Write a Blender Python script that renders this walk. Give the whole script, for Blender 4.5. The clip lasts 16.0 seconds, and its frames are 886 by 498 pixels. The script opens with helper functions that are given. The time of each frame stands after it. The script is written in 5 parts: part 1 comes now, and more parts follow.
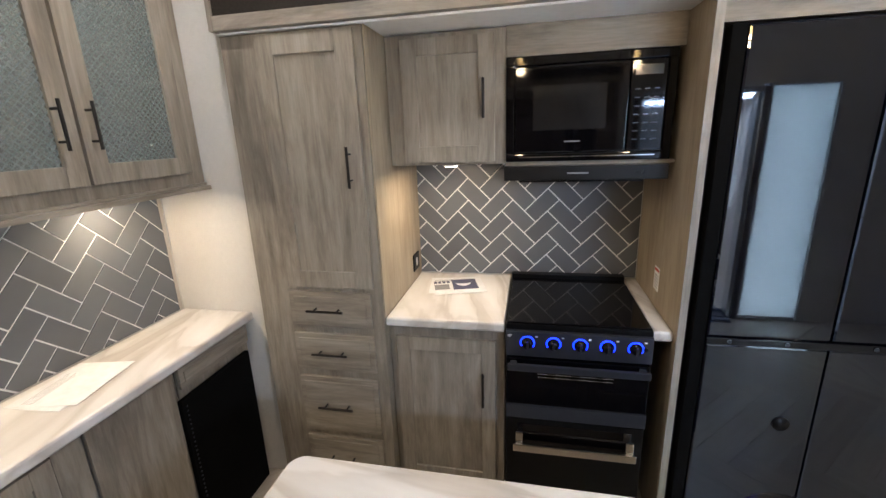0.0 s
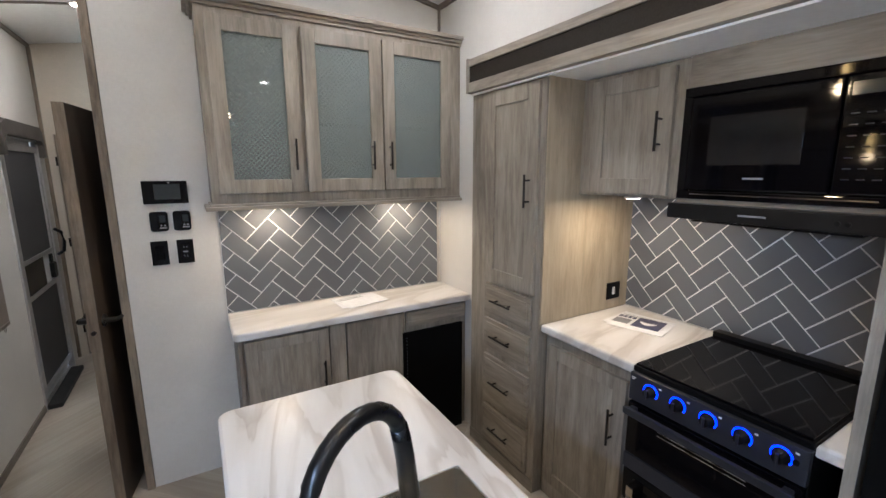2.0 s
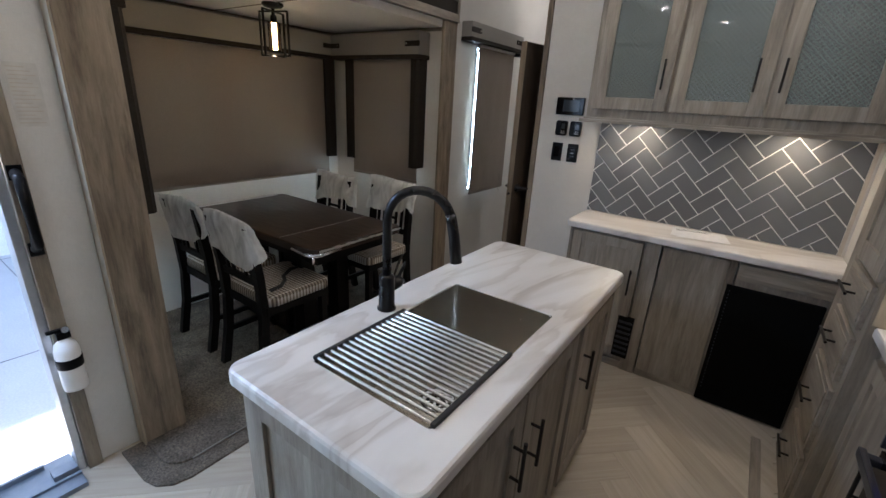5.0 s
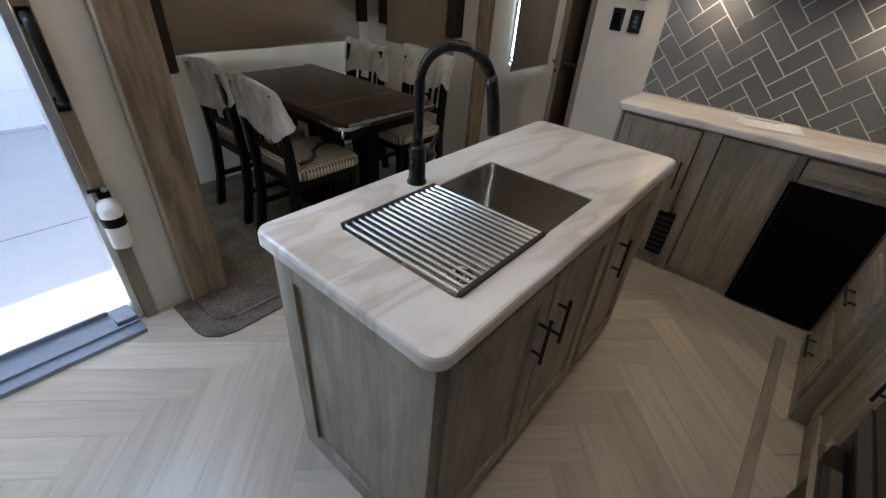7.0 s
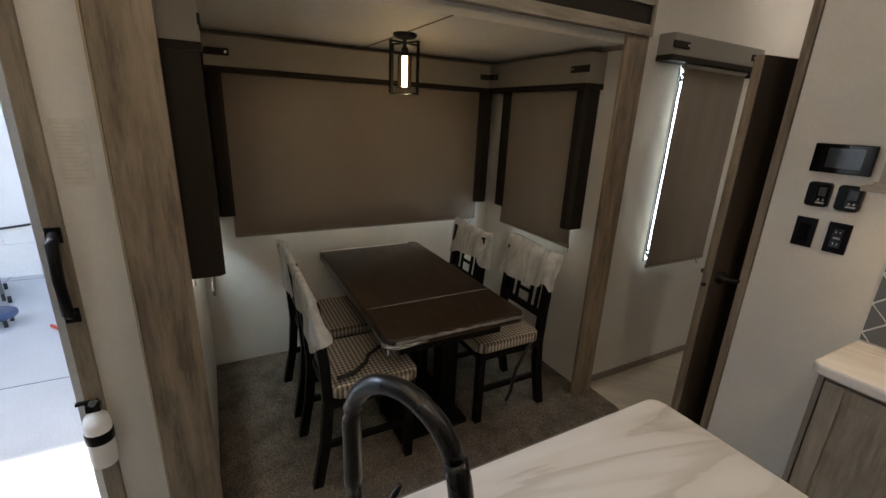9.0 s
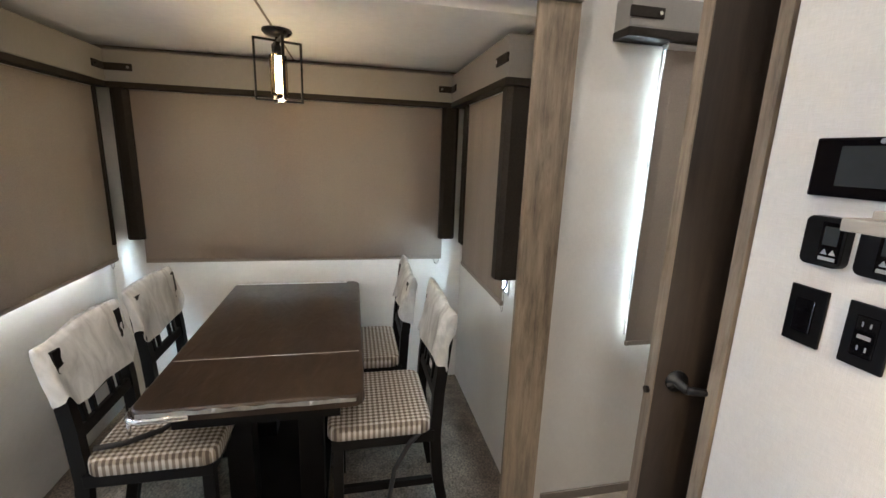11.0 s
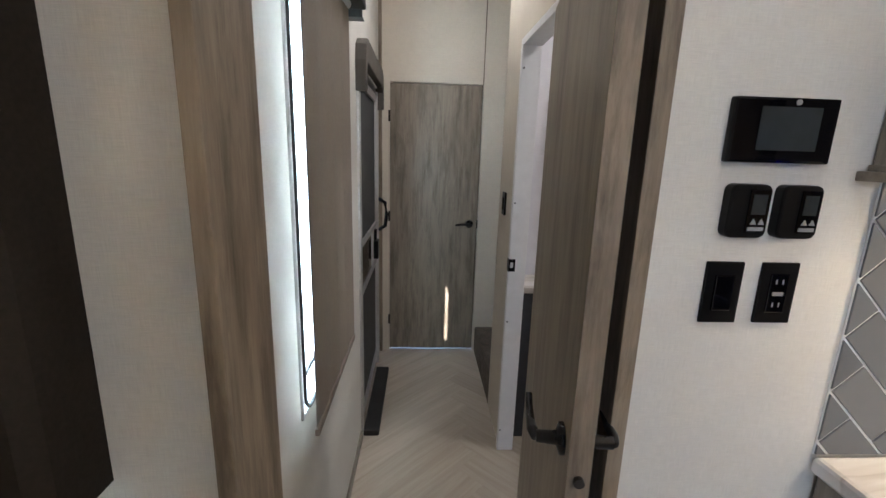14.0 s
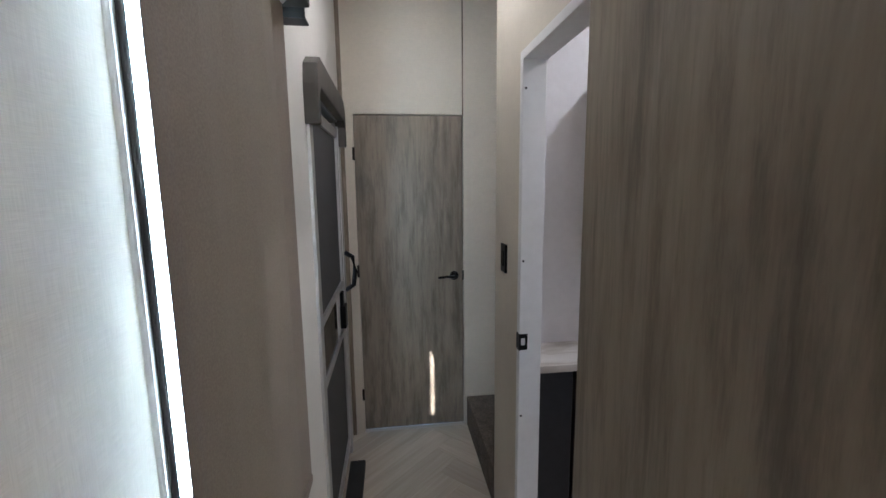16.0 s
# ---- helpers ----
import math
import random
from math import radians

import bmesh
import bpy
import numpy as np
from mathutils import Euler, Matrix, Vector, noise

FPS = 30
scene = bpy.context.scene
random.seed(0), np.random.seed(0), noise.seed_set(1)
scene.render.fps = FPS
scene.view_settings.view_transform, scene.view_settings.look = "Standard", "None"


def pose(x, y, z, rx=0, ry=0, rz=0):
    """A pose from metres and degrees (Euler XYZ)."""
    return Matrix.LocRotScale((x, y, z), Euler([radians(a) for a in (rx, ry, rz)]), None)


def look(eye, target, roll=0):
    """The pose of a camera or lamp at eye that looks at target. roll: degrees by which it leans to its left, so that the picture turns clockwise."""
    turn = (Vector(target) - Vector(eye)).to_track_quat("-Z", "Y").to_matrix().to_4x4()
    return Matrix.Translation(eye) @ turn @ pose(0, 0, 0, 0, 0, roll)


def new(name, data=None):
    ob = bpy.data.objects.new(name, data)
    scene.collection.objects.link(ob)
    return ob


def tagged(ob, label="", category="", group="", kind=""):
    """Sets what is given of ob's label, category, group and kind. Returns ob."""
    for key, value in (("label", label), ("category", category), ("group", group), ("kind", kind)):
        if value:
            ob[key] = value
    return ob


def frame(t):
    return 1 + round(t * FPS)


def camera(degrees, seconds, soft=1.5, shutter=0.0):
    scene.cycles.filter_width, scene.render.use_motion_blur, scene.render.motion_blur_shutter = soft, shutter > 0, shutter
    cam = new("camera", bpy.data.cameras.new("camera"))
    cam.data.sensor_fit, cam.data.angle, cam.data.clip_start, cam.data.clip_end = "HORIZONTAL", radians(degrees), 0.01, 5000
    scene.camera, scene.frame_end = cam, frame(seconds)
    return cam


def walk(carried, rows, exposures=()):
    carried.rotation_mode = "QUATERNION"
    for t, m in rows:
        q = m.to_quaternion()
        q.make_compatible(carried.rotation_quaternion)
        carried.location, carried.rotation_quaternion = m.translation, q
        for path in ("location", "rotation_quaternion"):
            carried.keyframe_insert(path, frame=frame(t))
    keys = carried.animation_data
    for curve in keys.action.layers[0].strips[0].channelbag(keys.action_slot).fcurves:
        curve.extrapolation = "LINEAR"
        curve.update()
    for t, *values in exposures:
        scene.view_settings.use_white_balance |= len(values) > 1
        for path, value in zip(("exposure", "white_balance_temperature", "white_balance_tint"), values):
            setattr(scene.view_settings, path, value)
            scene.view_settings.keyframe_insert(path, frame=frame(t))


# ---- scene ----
cam = camera(92.5, 16.0)
PATH = [
    (0, (0.359, 0.317, 1.689), (2.246, 0.718, 1.16), -2.1),
    (0.5, (0.363, 0.127, 1.68), (2.088, 1.046, 1.254), -3.4),
    (1, (0.291, -0.041, 1.676), (1.813, 1.203, 1.306), -2.8),
    (1.5, (0.391, -0.247, 1.705), (1.681, 1.239, 1.348), -2.6),
    (2, (0.553, -0.536, 1.669), (1.544, 1.163, 1.305), -0.2),
    (2.5, (0.827, -0.628, 1.656), (1.625, 1.171, 1.296), 2.8),
    (3, (1.137, -0.686, 1.711), (1.663, 1.212, 1.361), 3.6),
    (3.5, (1.33, -0.723, 1.707), (1.236, 1.254, 1.423), 3.7),
    (4, (1.392, -0.843, 1.673), (0.802, 1.048, 1.392), 3.3),
    (4.5, (1.438, -0.922, 1.635), (0.516, 0.823, 1.311), 4.3),
    (5, (1.495, -0.942, 1.561), (0.415, 0.607, 0.9), 3.2),
    (5.2, (1.538, -0.947, 1.533), (0.444, 0.555, 0.793), 4.2),
    (7.3, (1.431, -0.887, 1.483), (0.405, 0.406, 0.354), 4.5),
    (7.5, (1.363, -0.842, 1.517), (0.276, 0.485, 0.489), 3.6),
    (8, (1.219, -0.628, 1.591), (-0.118, 0.593, 0.742), 1.5),
    (8.5, (1.179, -0.386, 1.641), (-0.324, 0.680, 0.863), 2.4),
    (9, (1.179, -0.169, 1.660), (-0.500, 0.748, 1.061), 2.6),
    (9.2, (1.184, -0.068, 1.677), (-0.556, 0.779, 1.155), 1.2),
    (9.7, (1.215, 0.20, 1.672), (-0.51, 1.00, 1.165), 1.0),
    (10.2, (1.250, 0.60, 1.645), (-0.55, 1.26, 1.145), 1.4),
    (10.7, (1.190, 0.955, 1.600), (-0.72, 1.44, 1.125), 1.8),
    (11.3, (0.865, 1.107, 1.541), (-1.049, 1.501, 1.116), 2.3),
    (11.5, (0.778, 1.13, 1.532), (-1.112, 1.622, 1.1), 2.9),
    (12, (0.461, 1.195, 1.469), (-1.318, 2.004, 1.048), 0.7),
    (12.5, (0.17, 1.279, 1.433), (-1.346, 2.509, 0.999), -0.4),
    (13, (-0.043, 1.349, 1.454), (-1.102, 2.988, 1.015), -0.5),
    (13.5, (-0.184, 1.293, 1.49), (-0.469, 3.224, 1.053), -0.2),
    (14, (-0.199, 1.225, 1.512), (-0.091, 3.174, 1.073), 1.7),
    (14.5, (-0.208, 1.218, 1.544), (0.005, 3.162, 1.121), 1.7),
    (15, (-0.214, 1.299, 1.568), (0.024, 3.247, 1.184), 1.3),
    (15.5, (-0.186, 1.507, 1.546), (0.057, 3.464, 1.211), 0.4),
    (16, (-0.223, 1.734, 1.562), (0.017, 3.698, 1.27), -0.7),
]
EXPOSURES = [(0, 2.66, 6150, 14), (1.5, 2.50, 5950, 14), (2.5, 2.44, 5750, 14), (3.5, 2.38, 5980, 14), (4, 2.39, 6000, 14), (4.5, 2.35, 5900, 14), (5, 1.88, 5800, 14), (7.5, 1.68, 6500, 15), (8, 1.66, 6800, 15), (9.2, 1.58, 7000, 14), (11.3, 3.37, 5950, 14), (12.5, 3.24, 5950, 14), (13.5, 2.88, 5900, 14), (14.5, 2.60, 5850, 14), (15, 2.58, 5750, 14), (16, 2.64, 5600, 14)]
walk(cam, [(t, look(eye, at, roll)) for t, eye, at, roll in PATH], EXPOSURES)

# ---------------- world, sun, large lights ----------------
SUN_WAY = Vector((0.66, 2.10, -1.70)).normalized()
world = bpy.data.worlds.new("sky")
scene.world = world
world.use_nodes = True
wn = world.node_tree
sky = wn.nodes.new("ShaderNodeTexSky")
sky.sky_type = "NISHITA"
sky.sun_disc = False
sky.sun_elevation = math.asin(-SUN_WAY.z)
sky.sun_rotation = math.atan2(-SUN_WAY.x, -SUN_WAY.y)
wn.links.new(sky.outputs[0], wn.nodes["Background"].inputs[0])
wn.nodes["Background"].inputs[1].default_value = 0.15


LAMPS = 0.41   # one dimmer for all lamps against the daylight


def lamp(name, kind, m, energy, color, **more):
    data = bpy.data.lights.new(name, kind)
    data.energy, data.color = (energy if kind == "SUN" else energy * LAMPS), color
    if "size" in more:
        data.size = more["size"]
    if "size_y" in more:
        data.shape, data.size_y = "RECTANGLE", more["size_y"]
    if "disk" in more:
        data.shape, data.size = "DISK", more["disk"]
    if "angle" in more:
        data.angle = more["angle"]
    if "radius" in more:
        data.shadow_soft_size = more["radius"]
    if "spread" in more:
        data.spread = more["spread"]
    ob = new(name, data)
    ob.matrix_world = m
    return ob


lamp("sun", "SUN", look((0, 0, 5), Vector((0, 0, 5)) + SUN_WAY), 5.0, (1.0, 0.94, 0.84), angle=radians(0.5))

# ---------------- plan ----------------
LX, RX = -0.50, 2.00          # inner faces of the long walls
HY = 1.98                     # front face of the hutch wall
KX = 2.585                    # back of the kitchen slide-out
DX = -1.66                    # back of the dinette slide-out
DY0, DY1 = -0.290, 1.770        # sides of the dinette slide-out
KZ, DZ = 2.075, 2.05          # slide-out ceilings
IZ, HZ, CZ = 0.91, 0.905, 0.932   # island, hutch and kitchen worktops
FY = 4.31                     # end wall of the passage
BY = -4.2                     # back wall
TOP = 2.62                    # where walls meet the arched ceiling

# ---------------- materials ----------------


def mat(name):
    m = bpy.data.materials.new(name)
    m.use_nodes = True
    nt = m.node_tree
    return m, nt, nt.nodes["Principled BSDF"]


def ramp(nt, fac, stops):
    r = nt.nodes.new("ShaderNodeValToRGB")
    e = r.color_ramp.elements
    while len(e) < len(stops):
        e.new(0.5)
    for el, (p, c) in zip(e, stops):
        el.position, el.color = p, (*c, 1)
    nt.links.new(fac, r.inputs[0])
    return r.outputs[0]


def coords(nt, scale=(1, 1, 1), rot=(0, 0, 0), vary=False):
    tc = nt.nodes.new("ShaderNodeTexCoord")
    mp = nt.nodes.new("ShaderNodeMapping")
    mp.inputs["Scale"].default_value = scale
    mp.inputs["Rotation"].default_value = rot
    nt.links.new(tc.outputs["Object"], mp.inputs[0])
    if vary:
        oi = nt.nodes.new("ShaderNodeObjectInfo")
        mul = nt.nodes.new("ShaderNodeMath")
        mul.operation = "MULTIPLY"
        mul.inputs[1].default_value = 37.0
        nt.links.new(oi.outputs["Random"], mul.inputs[0])
        nt.links.new(mul.outputs[0], mp.inputs["Location"])
    return mp.outputs[0]


def noise_tex(nt, vec, scale, detail=4, rough=0.55, dist=0.0):
    n = nt.nodes.new("ShaderNodeTexNoise")
    n.inputs["Scale"].default_value = scale
    n.inputs["Detail"].default_value = detail
    n.inputs["Roughness"].default_value = rough
    n.inputs["Distortion"].default_value = dist
    nt.links.new(vec, n.inputs["Vector"])
    return n.outputs[0]


def mix(nt, a, b, fac, kind="MIX"):
    x = nt.nodes.new("ShaderNodeMix")
    x.data_type, x.blend_type = "RGBA", kind
    if isinstance(fac, float):
        x.inputs[0].default_value = fac
    else:
        nt.links.new(fac, x.inputs[0])
    for s, v in ((6, a), (7, b)):
        if isinstance(v, tuple):
            x.inputs[s].default_value = (*v, 1)
        else:
            nt.links.new(v, x.inputs[s])
    return x.outputs[2]


def bump(nt, bsdf, height, strength, dist=0.002):
    b = nt.nodes.new("ShaderNodeBump")
    b.inputs["Strength"].default_value, b.inputs["Distance"].default_value = strength, dist
    nt.links.new(height, b.inputs["Height"])
    nt.links.new(b.outputs[0], bsdf.inputs["Normal"])


def wood(name, dark, light, axis="z", rough=0.5, contrast=1.0, mottle=0.5):
    m, nt, p = mat(name)
    k = {"x": (1.2, 9, 9), "y": (9, 1.2, 9), "z": (9, 9, 1.2)}[axis]
    k2 = {"x": (5, 110, 110), "y": (110, 5, 110), "z": (110, 110, 5)}[axis]
    mid = tuple((a + b) / 2 for a, b in zip(dark, light))
    broad = noise_tex(nt, coords(nt, k, vary=True), 1.0, 7, 0.66, 1.6)
    fine = noise_tex(nt, coords(nt, k2, vary=True), 1.0, 3, 0.6)
    k3 = {"x": (0.8, 3, 3), "y": (3, 0.8, 3), "z": (3, 3, 0.8)}[axis]
    patch = ramp(nt, noise_tex(nt, coords(nt, k3, vary=True), 1.6, 6, 0.7, 0.6), [(0.34, (0.66, 0.64, 0.62)), (0.52, (0.95, 0.95, 0.95)), (0.7, (1.0, 1.0, 1.0))])
    c = mix(nt, ramp(nt, broad, [(0.28, dark), (0.5, mid), (0.75, light)]), patch, 0.8, "MULTIPLY")
    k4 = {"x": (3, 24, 24), "y": (24, 3, 24), "z": (24, 24, 3)}[axis]
    smudge = ramp(nt, noise_tex(nt, coords(nt, k4, vary=True), 0.8, 9, 0.72, 0.15), [(0.36, (0.42, 0.40, 0.38)), (0.52, (0.97, 0.97, 0.97)), (0.7, (1.12, 1.12, 1.10))])
    c = mix(nt, c, smudge, mottle, "MULTIPLY")
    f = ramp(nt, fine, [(0.3, (0.76, 0.745, 0.73)), (0.62, (1, 1, 1))])
    nt.links.new(mix(nt, c, f, 0.6 * contrast, "MULTIPLY"), p.inputs["Base Color"])
    p.inputs["Roughness"].default_value = rough
    bump(nt, p, fine, 0.25, 0.001)
    return m


def plain(name, color, rough=0.5, metal=0.0, wear=0.08, grain=30.0, bumpy=0.0, coat=0.0, spec=0.5):
    m, nt, p = mat(name)
    n = noise_tex(nt, coords(nt), grain, 5)
    lo = tuple(max(0.0, c * (1 - wear)) for c in color)
    hi = tuple(min(1.0, c * (1 + wear)) for c in color)
    nt.links.new(ramp(nt, n, [(0.3, lo), (0.7, hi)]), p.inputs["Base Color"])
    r = nt.nodes.new("ShaderNodeMapRange")
    r.inputs[3].default_value, r.inputs[4].default_value = max(0.02, rough * 0.85), min(1, rough * 1.15)
    nt.links.new(noise_tex(nt, coords(nt), grain * 0.3, 3), r.inputs[0])
    nt.links.new(r.outputs[0], p.inputs["Roughness"])
    p.inputs["Metallic"].default_value = metal
    p.inputs["Coat Weight"].default_value = coat
    p.inputs["Specular IOR Level"].default_value = spec
    if bumpy:
        bump(nt, p, n, bumpy)
    return m


def glow(name, color, strength):
    m, nt, p = mat(name)
    p.inputs["Base Color"].default_value = (*color, 1)
    p.inputs["Emission Color"].default_value = (*color, 1)
    p.inputs["Emission Strength"].default_value = strength
    return m


GD, GL = (0.205, 0.175, 0.140), (0.415, 0.368, 0.305)
M_WOOD = wood("greige_wood", GD, GL, "z")
M_WOODX = wood("greige_wood_across", GD, GL, "x")
M_WOODY = wood("greige_wood_along", GD, GL, "y")
M_OAK = wood("oak_panel", (0.325, 0.268, 0.19), (0.43, 0.36, 0.265), "z", 0.5, 0.9, 0.35)
M_PILLAR = wood("brown_oak", (0.165, 0.128, 0.090), (0.335, 0.270, 0.198), "z", 0.55, 0.9, 0.9)
M_DOORWOOD = wood("passage_door_wood", (0.225, 0.188, 0.140), (0.335, 0.282, 0.215), "z", 0.42, 0.75, 0.75)
# darkened door wood: the unlit side's shade is in the colour
M_DOORSHADE = wood("shaded_door_wood", (0.020, 0.0145, 0.010), (0.052, 0.037, 0.026), "z", 0.45)
M_DARKWOOD = wood("espresso_wood", (0.012, 0.009, 0.007), (0.03, 0.02, 0.015), "x", 0.3)
M_CHAIRWOOD = plain("black_brown_lacquer", (0.0035, 0.003, 0.0028), 0.45, spec=0.15)
M_BLACK = plain("black_plastic", (0.0035, 0.0035, 0.004), 0.34, spec=0.14)
M_GLOSS = plain("black_gloss", (0.002, 0.002, 0.003), 0.05, spec=0.26)
M_FRIDGE = plain("fridge_gloss", (0.0012, 0.002, 0.005), 0.03, wear=0.02, spec=0.55)
M_BRONZE = plain("dark_bronze", (0.02, 0.017, 0.015), 0.38, 0.6)
M_MATTE = plain("matte_black_metal", (0.006, 0.006, 0.0065), 0.28, 0.0, spec=0.35)
M_GREY = plain("graphite_panel", (0.032, 0.035, 0.044), 0.32, 0.4)
M_STEEL = plain("brushed_steel", (0.52, 0.49, 0.45), 0.2, 1.0, 0.02, 4)
M_SINK = plain("satin_sink_steel", (0.56, 0.52, 0.46), 0.24, 1.0, 0.04, 6)
M_RACK = plain("rack_steel", (0.62, 0.60, 0.56), 0.26, 0.9, 0.02, 6)
M_ALU = plain("aluminium", (0.62, 0.62, 0.63), 0.35, 0.9)
M_CHROME = plain("chrome", (0.7, 0.7, 0.7), 0.12, 1.0)
M_WHITE = plain("white_paint", (0.78, 0.78, 0.78), 0.45, wear=0.03)
M_BATH = plain("bath_wall_white", (0.74, 0.73, 0.76), 0.6, wear=0.03)
M_TRIMTAN = plain("ceiling_batten", (0.18, 0.155, 0.13), 0.55)
M_GROUT = plain("white_grout", (0.80, 0.80, 0.78), 0.8, wear=0.03)
M_TAN = plain("tan_edge_trim", (0.50, 0.45, 0.385), 0.5)
M_WINDARK = plain("dark_oven_glass", (0.012, 0.012, 0.013), 0.12)
M_HOODGREY = plain("hood_black", (0.010, 0.0095, 0.0095), 0.34, spec=0.2)
M_ARCH = plain("arch_cover", (0.075, 0.066, 0.056), 0.6)
M_SCREEN = plain("dark_screen", (0.02, 0.022, 0.024), 0.12)
M_SCREENLIT = plain("grey_screen", (0.028, 0.033, 0.036), 0.1)
M_LABEL = plain("white_print", (0.75, 0.75, 0.75), 0.6)
M_PAPER = plain("thin_paper", (0.56, 0.54, 0.50), 0.7)
M_INK = plain("navy_print", (0.05, 0.05, 0.10), 0.5)
M_INKGREY = plain("grey_print", (0.22, 0.22, 0.23), 0.6)
M_RUBBER = plain("black_rubber", (0.015, 0.015, 0.015), 0.7)
M_REDTAG = plain("red_print", (0.5, 0.05, 0.03), 0.5)
M_LEATHER = plain("dark_brown_leatherette", (0.024, 0.0195, 0.0155), 0.6, 0, 0.15, 120, 0.15, spec=0.12)
M_MESH = plain("insect_screen", (0.06, 0.06, 0.062), 0.7, 0, 0.2, 400, 0.2)
M_FLAT = plain("flat_black", (0.003, 0.003, 0.003), 0.8, spec=0.06)
M_BULB = glow("filament_warm", (1.0, 0.72, 0.34), 5.5)
M_LED = glow("led_white", (1.0, 0.86, 0.66), 9.0)
M_BLUE = glow("blue_ring", (0.006, 0.018, 1.0), 1.7)


def wallpaper(name, color):
    m, nt, p = mat(name)
    a = noise_tex(nt, coords(nt, (1, 1, 30)), 40, 3)
    b = noise_tex(nt, coords(nt, (30, 30, 1)), 30, 3)
    s = noise_tex(nt, coords(nt), 2.5, 4)
    weave = mix(nt, a, b, 0.5)
    lo, hi = tuple(c * 0.88 for c in color), tuple(min(1, c * 1.05) for c in color)
    c = ramp(nt, weave, [(0.38, lo), (0.62, hi)])
    nt.links.new(mix(nt, c, ramp(nt, s, [(0.3, (0.90, 0.895, 0.89)), (0.7, (1, 1, 1))]), 1.0, "MULTIPLY"), p.inputs["Base Color"])
    p.inputs["Roughness"].default_value = 0.62
    bump(nt, p, weave, 0.2, 0.001)
    return m


M_WALL = wallpaper("linen_wallpaper", (0.66, 0.64, 0.60))
M_CREAM = wallpaper("cream_wallpaper", (0.66, 0.60, 0.50))
M_CEIL = plain("ceiling_white", (0.85, 0.85, 0.84), 0.6, wear=0.03, bumpy=0.1)
M_VALANCE = wallpaper("linen_fabric", (0.26, 0.245, 0.225))


def marble(name, turn):
    """Veins run along x, turned about z."""
    m, nt, p = mat(name)

    def along(sx, sy):
        mp = nt.nodes.new("ShaderNodeMapping")
        mp.inputs["Scale"].default_value = (sx, sy, 1)
        nt.links.new(coords(nt, (1, 1, 1), (0, 0, radians(-turn))), mp.inputs[0])
        return mp.outputs[0]
    warp = noise_tex(nt, along(0.55, 2.1), 1.5, 5, 0.48, 0.8)
    fine = noise_tex(nt, along(0.6, 3.1), 1.5, 5, 0.46, 0.8)
    c = ramp(nt, fine, [(0.30, (0.70, 0.685, 0.668)), (0.41, (0.66, 0.64, 0.62)), (0.445, (0.565, 0.535, 0.505)), (0.485, (0.515, 0.48, 0.447)), (0.502, (0.625, 0.60, 0.573)), (0.62, (0.69, 0.672, 0.655))])
    cloud = ramp(nt, warp, [(0.38, (0.98, 0.975, 0.97)), (0.475, (0.83, 0.81, 0.785)), (0.50, (0.94, 0.93, 0.915)), (0.60, (1, 1, 1))])
    nt.links.new(mix(nt, c, cloud, 1.0, "MULTIPLY"), p.inputs["Base Color"])
    p.inputs["Roughness"].default_value = 0.32
    return m


M_MARBLE = marble("marble_laminate", 14)
M_MARBLELONG = marble("marble_laminate_lengthwise", 83)


def tile_mat():
    m, nt, p = mat("grey_tile")
    oi = nt.nodes.new("ShaderNodeObjectInfo")
    c = ramp(nt, oi.outputs["Random"], [(0.0, (0.108, 0.114, 0.124)), (1.0, (0.142, 0.149, 0.160))])
    n = ramp(nt, noise_tex(nt, coords(nt), 9, 4), [(0.3, (0.92, 0.92, 0.92)), (0.7, (1, 1, 1))])
    nt.links.new(mix(nt, c, n, 1.0, "MULTIPLY"), p.inputs["Base Color"])
    p.inputs["Roughness"].default_value = 0.34
    return m


M_TILE = tile_mat()


def plank_mat():
    m, nt, p = mat("pale_oak_vinyl")
    oi = nt.nodes.new("ShaderNodeObjectInfo")
    g = noise_tex(nt, coords(nt, (2, 34, 10), vary=True), 1.0, 5, 0.6, 0.6)
    tone = ramp(nt, oi.outputs["Random"], [(0.0, (0.385, 0.335, 0.268)), (0.5, (0.43, 0.378, 0.305)), (1.0, (0.49, 0.435, 0.357))])
    gr = ramp(nt, g, [(0.3, (0.80, 0.78, 0.75)), (0.65, (1, 1, 1))])
    nt.links.new(mix(nt, tone, gr, 1.0, "MULTIPLY"), p.inputs["Base Color"])
    p.inputs["Roughness"].default_value = 0.36
    bump(nt, p, g, 0.1, 0.001)
    return m


M_PLANK = plank_mat()


def carpet_mat():
    m, nt, p = mat("taupe_carpet")
    a = noise_tex(nt, coords(nt), 105, 4, 0.7)
    b = noise_tex(nt, coords(nt), 9, 6, 0.7)
    c = ramp(nt, a, [(0.3, (0.024, 0.019, 0.015)), (0.7, (0.20, 0.165, 0.128))])
    nt.links.new(mix(nt, c, ramp(nt, b, [(0.34, (0.56, 0.55, 0.54)), (0.52, (0.98, 0.97, 0.95)), (0.68, (1.3, 1.27, 1.22))]), 1.0, "MULTIPLY"), p.inputs["Base Color"])
    p.inputs["Roughness"].default_value = 0.95
    bump(nt, p, a, 0.8, 0.006)
    return m


M_CARPET = carpet_mat()


